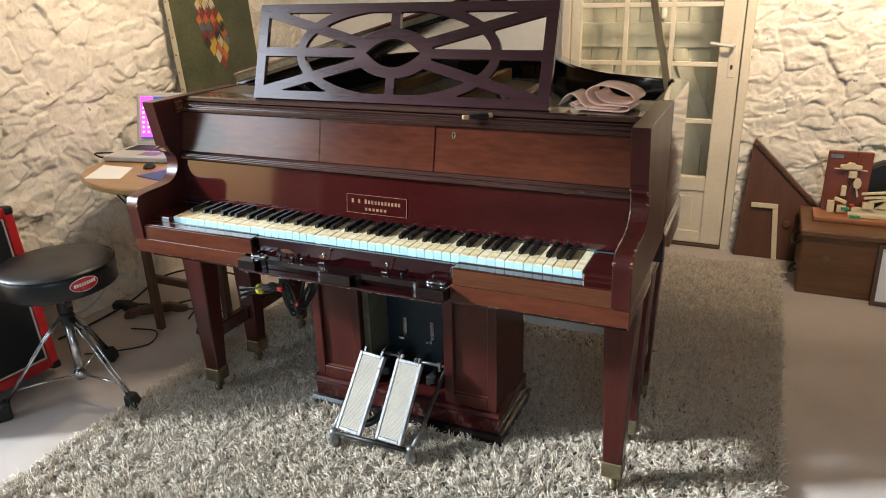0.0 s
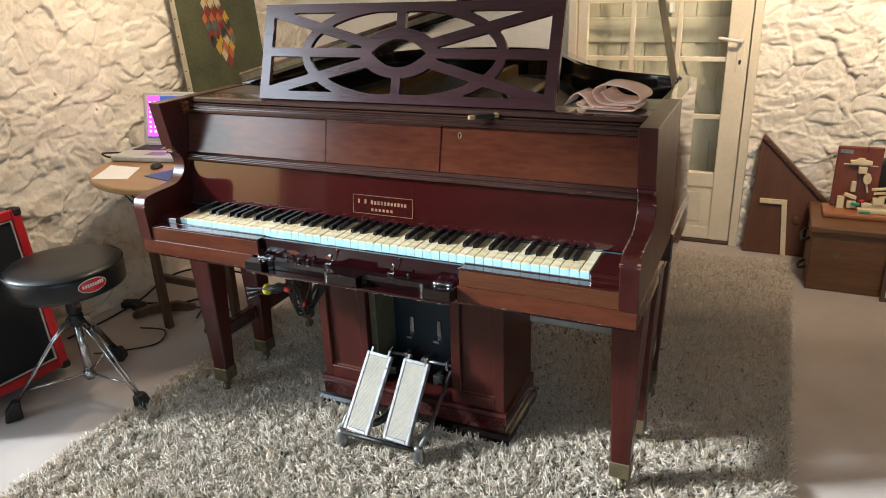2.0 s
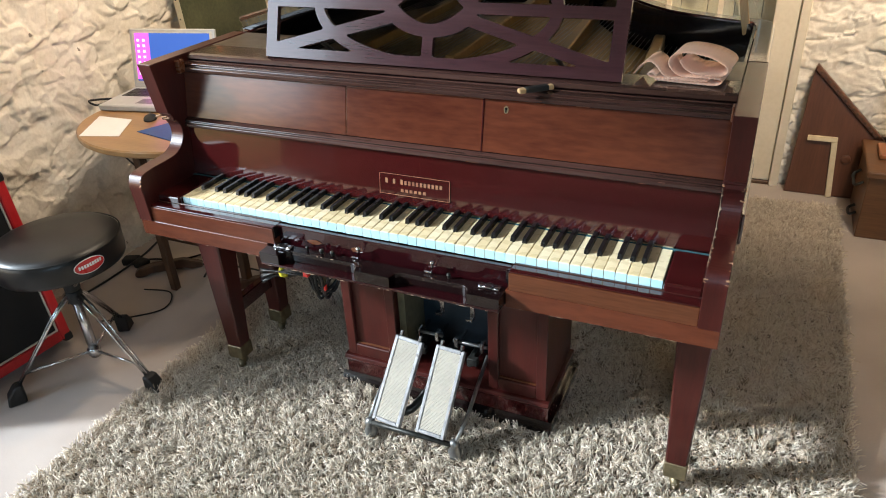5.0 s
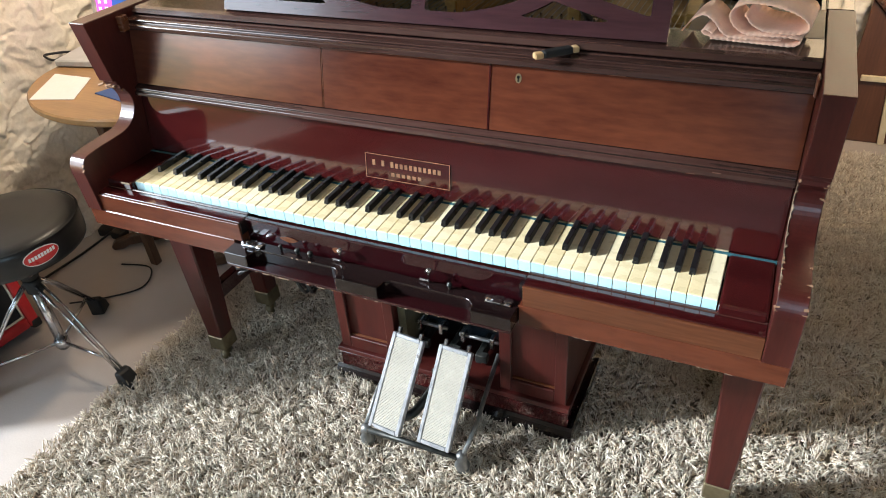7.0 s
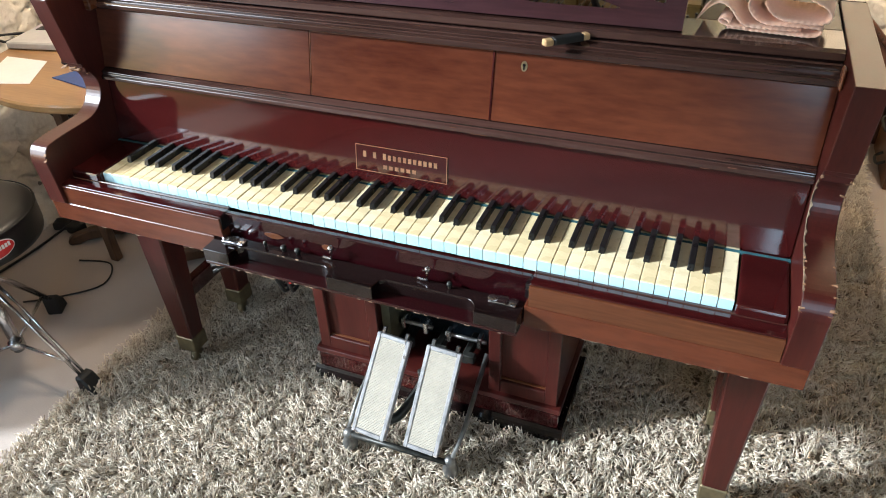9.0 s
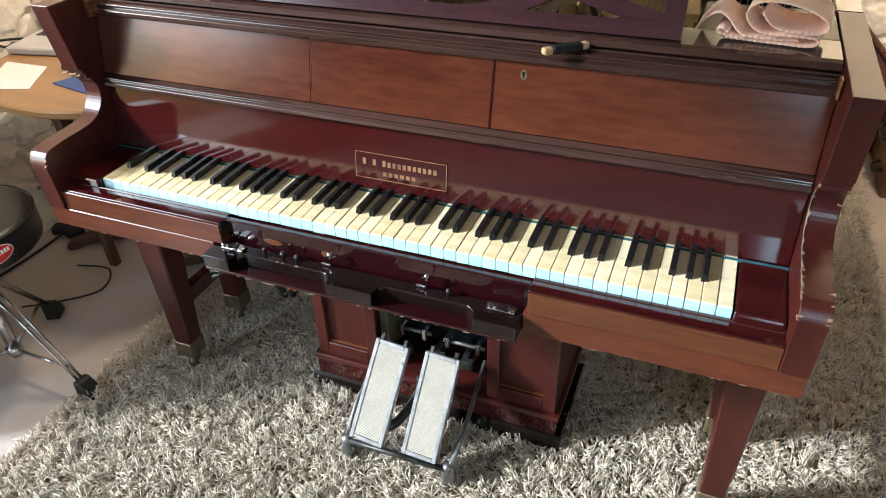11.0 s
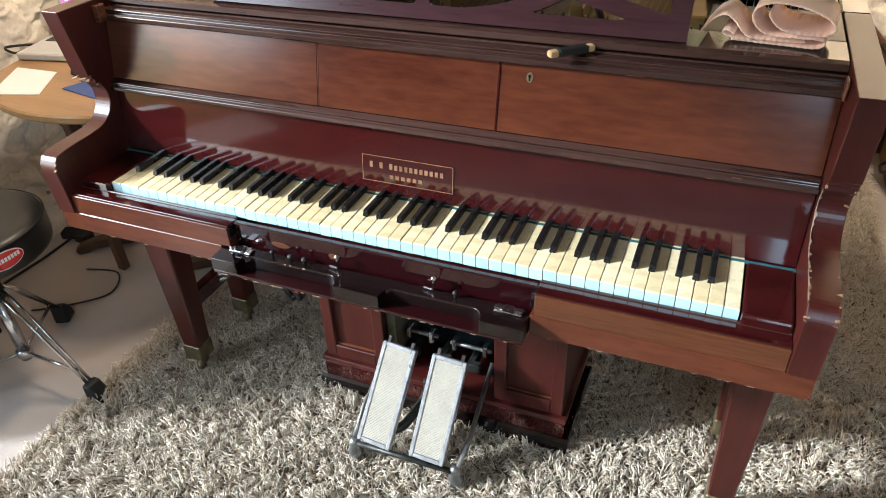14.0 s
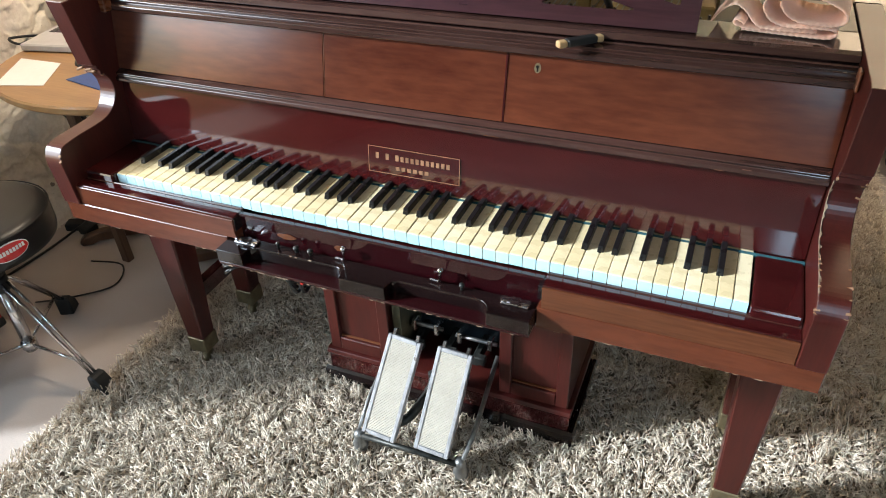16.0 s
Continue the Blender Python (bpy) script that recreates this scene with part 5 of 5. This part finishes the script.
rows_z = (0.3785, 0.654, 0.676, 0.934, 0.956, 1.214, 1.236, 1.494, 1.516, 1.8995)
for x0, x1 in ((0.0355, 0.2505), (0.2735, 0.4765), (0.4995, 0.7145)):
    for k in range(5):
        pane = part("pane", B(x0 + 0.0004, x1 - 0.0004, DY + 0.018, DY + 0.022, rows_z[2 * k] + 0.0004, rows_z[2 * k + 1] - 0.0004), PANE, door)
        pane.visible_shadow = False
plate_ = part("handle_plate", B(0.762, 0.794, DY - 0.004, DY - 0.0002, 0.885, 1.075, bevel=0.0015), DOOR_PAINT, door)
bm = tube(bmesh.new(), [(0.780, DY - 0.004, 1.035), (0.780, DY - 0.045, 1.035)], 0.009)
tube(bm, curve_points([(0.785, DY - 0.047, 1.034), (0.74, DY - 0.048, 1.040), (0.675, DY - 0.045, 1.050)], 4), 0.008)
part("lever", bm, WHITE_TRIM, plate_, smooth=True)
part("lock_hole", P(ellipse_pts(0.778, 0.935, 0.006, 0.012), "y", DY - 0.0056, DY - 0.0044), IRON, plate_)
frame_ = thing("door_frame", "cream painted wooden door frame", "door frame", kind="structure")
part("jamb", B(DOOR_X0, DOOR_X0 + 0.043, DY - 0.02, DY + 0.09, 0.0, DOOR_TOP, bevel=0.003), DOOR_PAINT, frame_)
part("jamb", B(0.820, DOOR_X1 - 0.001, DY - 0.02, DY + 0.09, 0.0, DOOR_TOP, bevel=0.003), DOOR_PAINT, frame_)
part("head", B(DOOR_X0 + 0.044, 0.819, DY - 0.02, DY + 0.09, 2.035, DOOR_TOP - 0.001, bevel=0.003), DOOR_PAINT, frame_)
part("threshold", B(DOOR_X0 + 0.044, 0.819, DY - 0.01, DY + 0.09, 0.0005, 0.018, bevel=0.003), DARK_OAK, frame_)

# planked shutter door behind the glass
shutter = thing("plank_door", "grey-beige planked outer door with ledges and diagonal braces", "door", kind="structure")
SY = 2.56
for k in range(8):
    part("plank", B(-0.09 + k * 0.125, -0.09 + k * 0.125 + 0.1215, SY, SY + 0.022, 0.0, 2.05, bevel=0.003), SHUTTER_PAINT, shutter)
for z0, z1 in ((0.20, 0.32), (1.0, 1.13), (1.75, 1.87)):
    part("ledge", B(-0.08, 0.89, SY - 0.024, SY - 0.0005, z0, z1, bevel=0.004), SHUTTER_PAINT, shutter)
for x0, x1 in ((0.05, 0.26), (0.52, 0.75)):
    part("brace", P([(x0, 0.3205), (x0 + 0.085, 0.3205), (x1 + 0.02, 0.9995), (x1 - 0.065, 0.9995)] if x0 < 0.3 else [(x1 - 0.02, 0.3205), (x1 + 0.065, 0.3205), (x0 + 0.02, 0.9995), (x0 - 0.065, 0.9995)], "y", SY - 0.022, SY - 0.0005, bevel=0.003), SHUTTER_PAINT, shutter)
part("latch", B(0.40, 0.425, SY - 0.035, SY - 0.0005, 1.15, 1.24, bevel=0.003), WHITE_TRIM, shutter)

# ---- sloping case side, chest, action model ----
side_panel = thing("case_side", "triangular stained wooden case side leaning on the wall", "wood panel", pose(0, 2.262, 0, -3.0, 0, 0))
part("board", P([(0.890, 0.0), (0.921, 0.578), (1.36, 0.148), (1.36, 0.0)], "y", -0.04, -0.012, bevel=0.003), TRI_WOOD, side_panel)
edge = part("beaded_edge", P([(0.921, 0.579), (0.930, 0.602), (1.385, 0.152), (1.361, 0.1485)], "y", -0.052, -0.004, bevel=0.003), TRI_WOOD, side_panel, "carved beaded edge")
for k in range(22):
    f = (k + 0.5) / 22
    x, z = 0.942 + f * (1.366 - 0.942), 0.579 + f * (0.160 - 0.579)
    part("bead", B(-0.007, 0.007, -0.058, -0.0525, -0.006, 0.006, bevel=0.003, m=pose(x - 0.004, 0, z + 0.001, 0, 45, 0)), DARK_OAK, edge)
strip = part("pale_batten", B(0.945, 1.068, -0.056, -0.0405, 0.262, 0.285, bevel=0.002), CREAM_WOOD, side_panel, "pale L-shaped batten")
part("pale_batten_leg", B(-0.012, 0.012, -0.056, -0.0405, 0.0, 0.262, bevel=0.002, m=pose(1.080, 0, 0.0, 0, -5, 0)), CREAM_WOOD, strip)
part("boss", lathe(bmesh.new(), [(0.020, 0), (0.020, 0.006), (0.014, 0.010), (0.004, 0.008)], 20, m=pose(1.118, -0.0405, 0.185, 90)), TRI_WOOD, side_panel, smooth=True)

chest = thing("wooden_chest", "brown wooden chest with brass escutcheon and iron handle", "chest")
CX0, CX1, CY0, CY1 = 1.172, 1.66, 1.832, 2.205
body = part("body", B(CX0, CX1, CY0, CY1, 0.0, 0.272, bevel=0.004), CHEST_WOOD, chest)
part("lid", B(CX0 - 0.012, CX1 + 0.012, CY0 - 0.016, CY1 + 0.002, 0.2725, 0.300, bevel=0.006, seg=2), CHEST_WOOD, chest)
part("escutcheon", P([(1.262, 0.185), (1.288, 0.185), (1.288, 0.170), (1.275, 0.155), (1.262, 0.170)], "y", CY0 - 0.003, CY0 - 0.0002), BRASS, chest)
bm = tube(bmesh.new(), curve_points([(CX0 - 0.003, 1.93, 0.21), (CX0 - 0.03, 1.94, 0.19), (CX0 - 0.032, 2.0, 0.185), (CX0 - 0.03, 2.06, 0.19), (CX0 - 0.003, 2.07, 0.21)], 5), 0.006)
part("handle", bm, IRON, chest, smooth=True)
bm = tube(bmesh.new(), curve_points([(CX0 - 0.003, 1.92, 0.075), (CX0 - 0.028, 1.93, 0.06), (CX0 - 0.028, 1.99, 0.06), (CX0 - 0.003, 2.0, 0.075)], 5), 0.006)
part("handle", bm, IRON, chest, smooth=True)

model = thing("action_model", "piano action demonstration model on a red varnished stand", "model", pose(0, 0, 0.3005))
part("base_board", B(1.208, 1.64, 1.965, 2.115, 0.0, 0.022, bevel=0.006, seg=2), BOARD_ORANGE, model)
part("back_board", B(1.238, 1.418, 2.085, 2.102, 0.0225, 0.300, bevel=0.004, m=pose(0, 0, 0, 0, 0, 0)), BOARD_RED, model, "upright varnished board")
part("label_plate", B(1.248, 1.30, 2.0825, 2.0848, 0.268, 0.285), OLD_METAL, model)
for x0, x1, y0, y1, z0, z1 in ((1.262, 1.292, 2.05, 2.075, 0.022, 0.075), (1.302, 1.338, 2.04, 2.07, 0.028, 0.060), (1.310, 1.330, 2.06, 2.084, 0.10, 0.145), (1.328, 1.362, 2.06, 2.0845, 0.185, 0.215), (1.345, 1.64, 2.0, 2.03, 0.0225, 0.040), (1.36, 1.64, 2.04, 2.065, 0.0225, 0.055), (1.40, 1.445, 2.03, 2.06, 0.0552, 0.085)):
    part("wooden_block", B(x0, x1, y0, y1, z0, z1, bevel=0.002), CREAM_WOOD, model)
part("hammer_rail", P([(1.292, 0.225), (1.378, 0.225), (1.378, 0.240), (1.355, 0.243), (1.345, 0.252), (1.325, 0.252), (1.315, 0.243), (1.292, 0.240)], "y", 2.062, 2.0845, bevel=0.002), CREAM_WOOD, model)
part("rail_rod", tube(bmesh.new(), [(1.268, 2.07, 0.224), (1.402, 2.07, 0.220)], 0.0025), CREAM_WOOD, model)
part("hammer_head", P(ellipse_pts(1.368, 0.162, 0.016, 0.024), "y", 2.055, 2.075, bevel=0.002), CREAM_WOOD, model)
part("hammer_shank", tube(bmesh.new(), [(1.366, 2.065, 0.145), (1.378, 2.065, 0.10)], 0.004), CREAM_WOOD, model)
for a, b_ in (((1.39, 0.118), (1.64, 0.155)), ((1.40, 0.10), (1.60, 0.128)), ((1.42, 0.082), (1.56, 0.12))):
    part("lever_arm", P([(a[0], a[1]), (b_[0], b_[1]), (b_[0], b_[1] + 0.010), (a[0], a[1] + 0.010)], "y", 2.03, 2.045, bevel=0.001), CREAM_WOOD, model)
part("wippen", P([(1.45, 0.06), (1.62, 0.06), (1.60, 0.085), (1.54, 0.075), (1.50, 0.110), (1.47, 0.075)], "y", 2.035, 2.055, bevel=0.002), CREAM_WOOD, model)
part("damper_lever", P([(1.285, 0.085), (1.335, 0.068), (1.338, 0.082), (1.29, 0.098)], "y", 2.04, 2.06, bevel=0.002), CREAM_WOOD, model)
part("green_felt", B(1.318, 1.352, 2.028, 2.039, 0.044, 0.058, bevel=0.002), GREEN_PLASTIC, model)
part("green_felt", B(1.352, 1.395, 1.99, 1.999, 0.0225, 0.034, bevel=0.002), GREEN_PLASTIC, model)
part("red_felt", B(1.352, 1.370, 2.05, 2.06, 0.0555, 0.068, bevel=0.002), RED_PLASTIC, model)
part("spring_wire", tube(bmesh.new(), [(1.345, 2.07, 0.185), (1.335, 2.068, 0.10)], 0.0012), STEEL, model)

black_case = thing("black_case", "rounded black case standing on the chest behind the model", "case", pose(1.50, 2.17, 0.3005))
part("shell", P([(-0.12, 0.0), (-0.11, 0.16), (-0.08, 0.225), (-0.03, 0.25), (0.05, 0.24), (0.12, 0.20), (0.15, 0.0)], "y", -0.035, 0.03, bevel=0.012), LEATHERETTE, black_case)

pic = thing("framed_picture", "dark framed picture with pale mount leaning on the chest", "picture frame", pose(1.462, 1.795, 0.0, -8, 0, 0))
for a in ((0, 0.018, 0, 0.27), (0.382, 0.40, 0, 0.27), (0.018, 0.382, 0, 0.018), (0.018, 0.382, 0.252, 0.27)):
    part("frame_bar", B(a[0], a[1], -0.012, 0.006, a[2], a[3], bevel=0.002), DARK_OAK, pic)
part("mount", B(0.0185, 0.3815, -0.003, 0.003, 0.0185, 0.2515), PAPER, pic, "pale mount board")

# ---- housings for the added ceiling fill, out of view ----
for eye_, aim_, watts in FILL_SPOTS:
    spot = thing("added_wall_fill", "added ceiling spot housing, unseen, for warm wall fill", "lamp", look(eye_, aim_), group="ceiling spot lamps")
    part("housing", B(-0.16, 0.16, -0.11, 0.11, 0.01, 0.07, bevel=0.01), DOOR_PAINT, spot)
    part("bracket", tube(bmesh.new(), [(0, 0, 0.07), (0, 0.10, 0.09)], 0.012), DOOR_PAINT, spot)

# ---- shaggy rug ----
RX0, RX1, RY0, RY1 = -0.945, 1.115, -1.45, 2.06
rug = thing("shaggy_rug", "thick shaggy beige-grey rug under the piano", "rug")
part("backing", B(RX0 + 0.01, RX1 - 0.01, RY0 + 0.01, RY1 - 0.01, 0.001, 0.012), RUG_BASE, rug)


def shag():
    """Blunt twisted yarns in tufts: the yarns of one tuft lean and curl alike."""
    g = np.random.RandomState(21)
    n = 300000
    x, y = g.uniform(RX0, RX1, n), g.uniform(RY0, RY1, n)
    hidden = ((x > -0.55) & (x < 0.5) & (y > 0.95)) | ((x < -0.5) & (y > 1.3)) | (y < -0.55)
    keep = ~hidden | (g.rand(n) < 0.25)
    x, y, sparse = x[keep], y[keep], hidden[keep]
    n = len(x)
    size = 0.015
    wx, wy = x + 0.012 * np.sin(y * 61) + 0.006 * np.sin(x * 170), y + 0.012 * np.sin(x * 53) + 0.006 * np.sin(y * 150)
    ci, cj = ((wx - RX0 + 0.1) / size).astype(int), ((wy - RY0 + 0.1) / size).astype(int)
    shape = (ci.max() + 1, cj.max() + 1)
    turn_, lean_, tall_ = g.uniform(0, 2 * np.pi, shape)[ci, cj], g.uniform(25, 80, shape)[ci, cj], g.uniform(0.6, 1.3, shape)[ci, cj]
    th = turn_ + g.normal(0, 0.55, n)
    length = g.uniform(0.022, 0.036, n) * tall_
    lean = np.radians(np.clip(lean_ + g.normal(0, 12, n), 8, 88))
    w = g.uniform(0.0011, 0.0017, n) * np.where(sparse, 1.9, 1.0)
    dx, dy = np.cos(th), np.sin(th)
    bend = g.normal(0, 0.9, n)
    ex, ey = np.cos(th + bend), np.sin(th + bend)
    half = 0.5 * length
    z0 = np.full(n, 0.010)
    mx, my, mz = x + dx * half * np.sin(lean * 0.6), y + dy * half * np.sin(lean * 0.6), z0 + half * np.cos(lean * 0.6)
    tx, ty = mx + ex * half * np.sin(lean), my + ey * half * np.sin(lean)
    tz = np.maximum(mz + half * np.cos(lean * 1.2), 0.013)
    V = np.empty((n, 9, 3))
    for ring, (cx, cy, cz, s, ax, ay) in enumerate(((x, y, z0, 0.8, dx, dy), (mx, my, mz, 1.15, dx, dy), (tx, ty, tz, 0.85, ex, ey))):
        px, py = -ay, ax
        V[:, ring * 3 + 0] = np.stack([cx + px * w * s, cy + py * w * s, cz - 0.4 * w * s], -1)
        V[:, ring * 3 + 1] = np.stack([cx - px * w * s, cy - py * w * s, cz - 0.4 * w * s], -1)
        V[:, ring * 3 + 2] = np.stack([cx - ax * w * s * 0.6, cy - ay * w * s * 0.6, cz + 0.9 * w * s], -1)
    F = []
    base = (np.arange(n) * 9)[:, None]
    for r_ in (0, 3):
        for a, b in ((0, 1), (1, 2), (2, 0)):
            F.append(base + np.array((r_ + a, r_ + b, r_ + b + 3)))
            F.append(base + np.array((r_ + a, r_ + b + 3, r_ + a + 3)))
    F.append(base + np.array((6, 7, 8)))
    F = np.stack(F, 1).reshape(-1, 3)
    me = bpy.data.meshes.new("shag_layer")
    me.vertices.add(n * 9)
    me.vertices.foreach_set("co", V.astype(np.float32).ravel())
    me.loops.add(len(F) * 3)
    me.loops.foreach_set("vertex_index", F.astype(np.int32).ravel())
    me.polygons.add(len(F))
    me.polygons.foreach_set("loop_start", np.arange(0, len(F) * 3, 3, dtype=np.int32))
    me.update(calc_edges=True)
    me.polygons.foreach_set("use_smooth", [True] * len(me.polygons))
    return me


def pile_material():
    m = bpy.data.materials.new("shag_pile")
    m.use_nodes = True
    n, l = m.node_tree.nodes, m.node_tree.links
    p = n["Principled BSDF"]
    geo = n.new("ShaderNodeNewGeometry")
    ramp = n.new("ShaderNodeValToRGB")
    e = ramp.color_ramp.elements
    e[0].position, e[0].color = 0.0, (0.47, 0.37, 0.27, 1)
    e[1].position, e[1].color = 1.0, (0.82, 0.735, 0.625, 1)
    mid = e.new(0.35)
    mid.color = (0.64, 0.54, 0.43, 1)
    l.new(geo.outputs["Random Per Island"], ramp.inputs[0])
    l.new(ramp.outputs[0], p.inputs["Base Color"])
    p.inputs["Roughness"].default_value = 0.75
    p.inputs["Sheen Weight"].default_value = 0.1
    return m


pile_mesh = shag()
pile_mesh.materials.append(pile_material())
pile = new("shag_layer", pile_mesh)
pile.parent = rug
tagged(pile, "long tangled pile", kind="stuff")
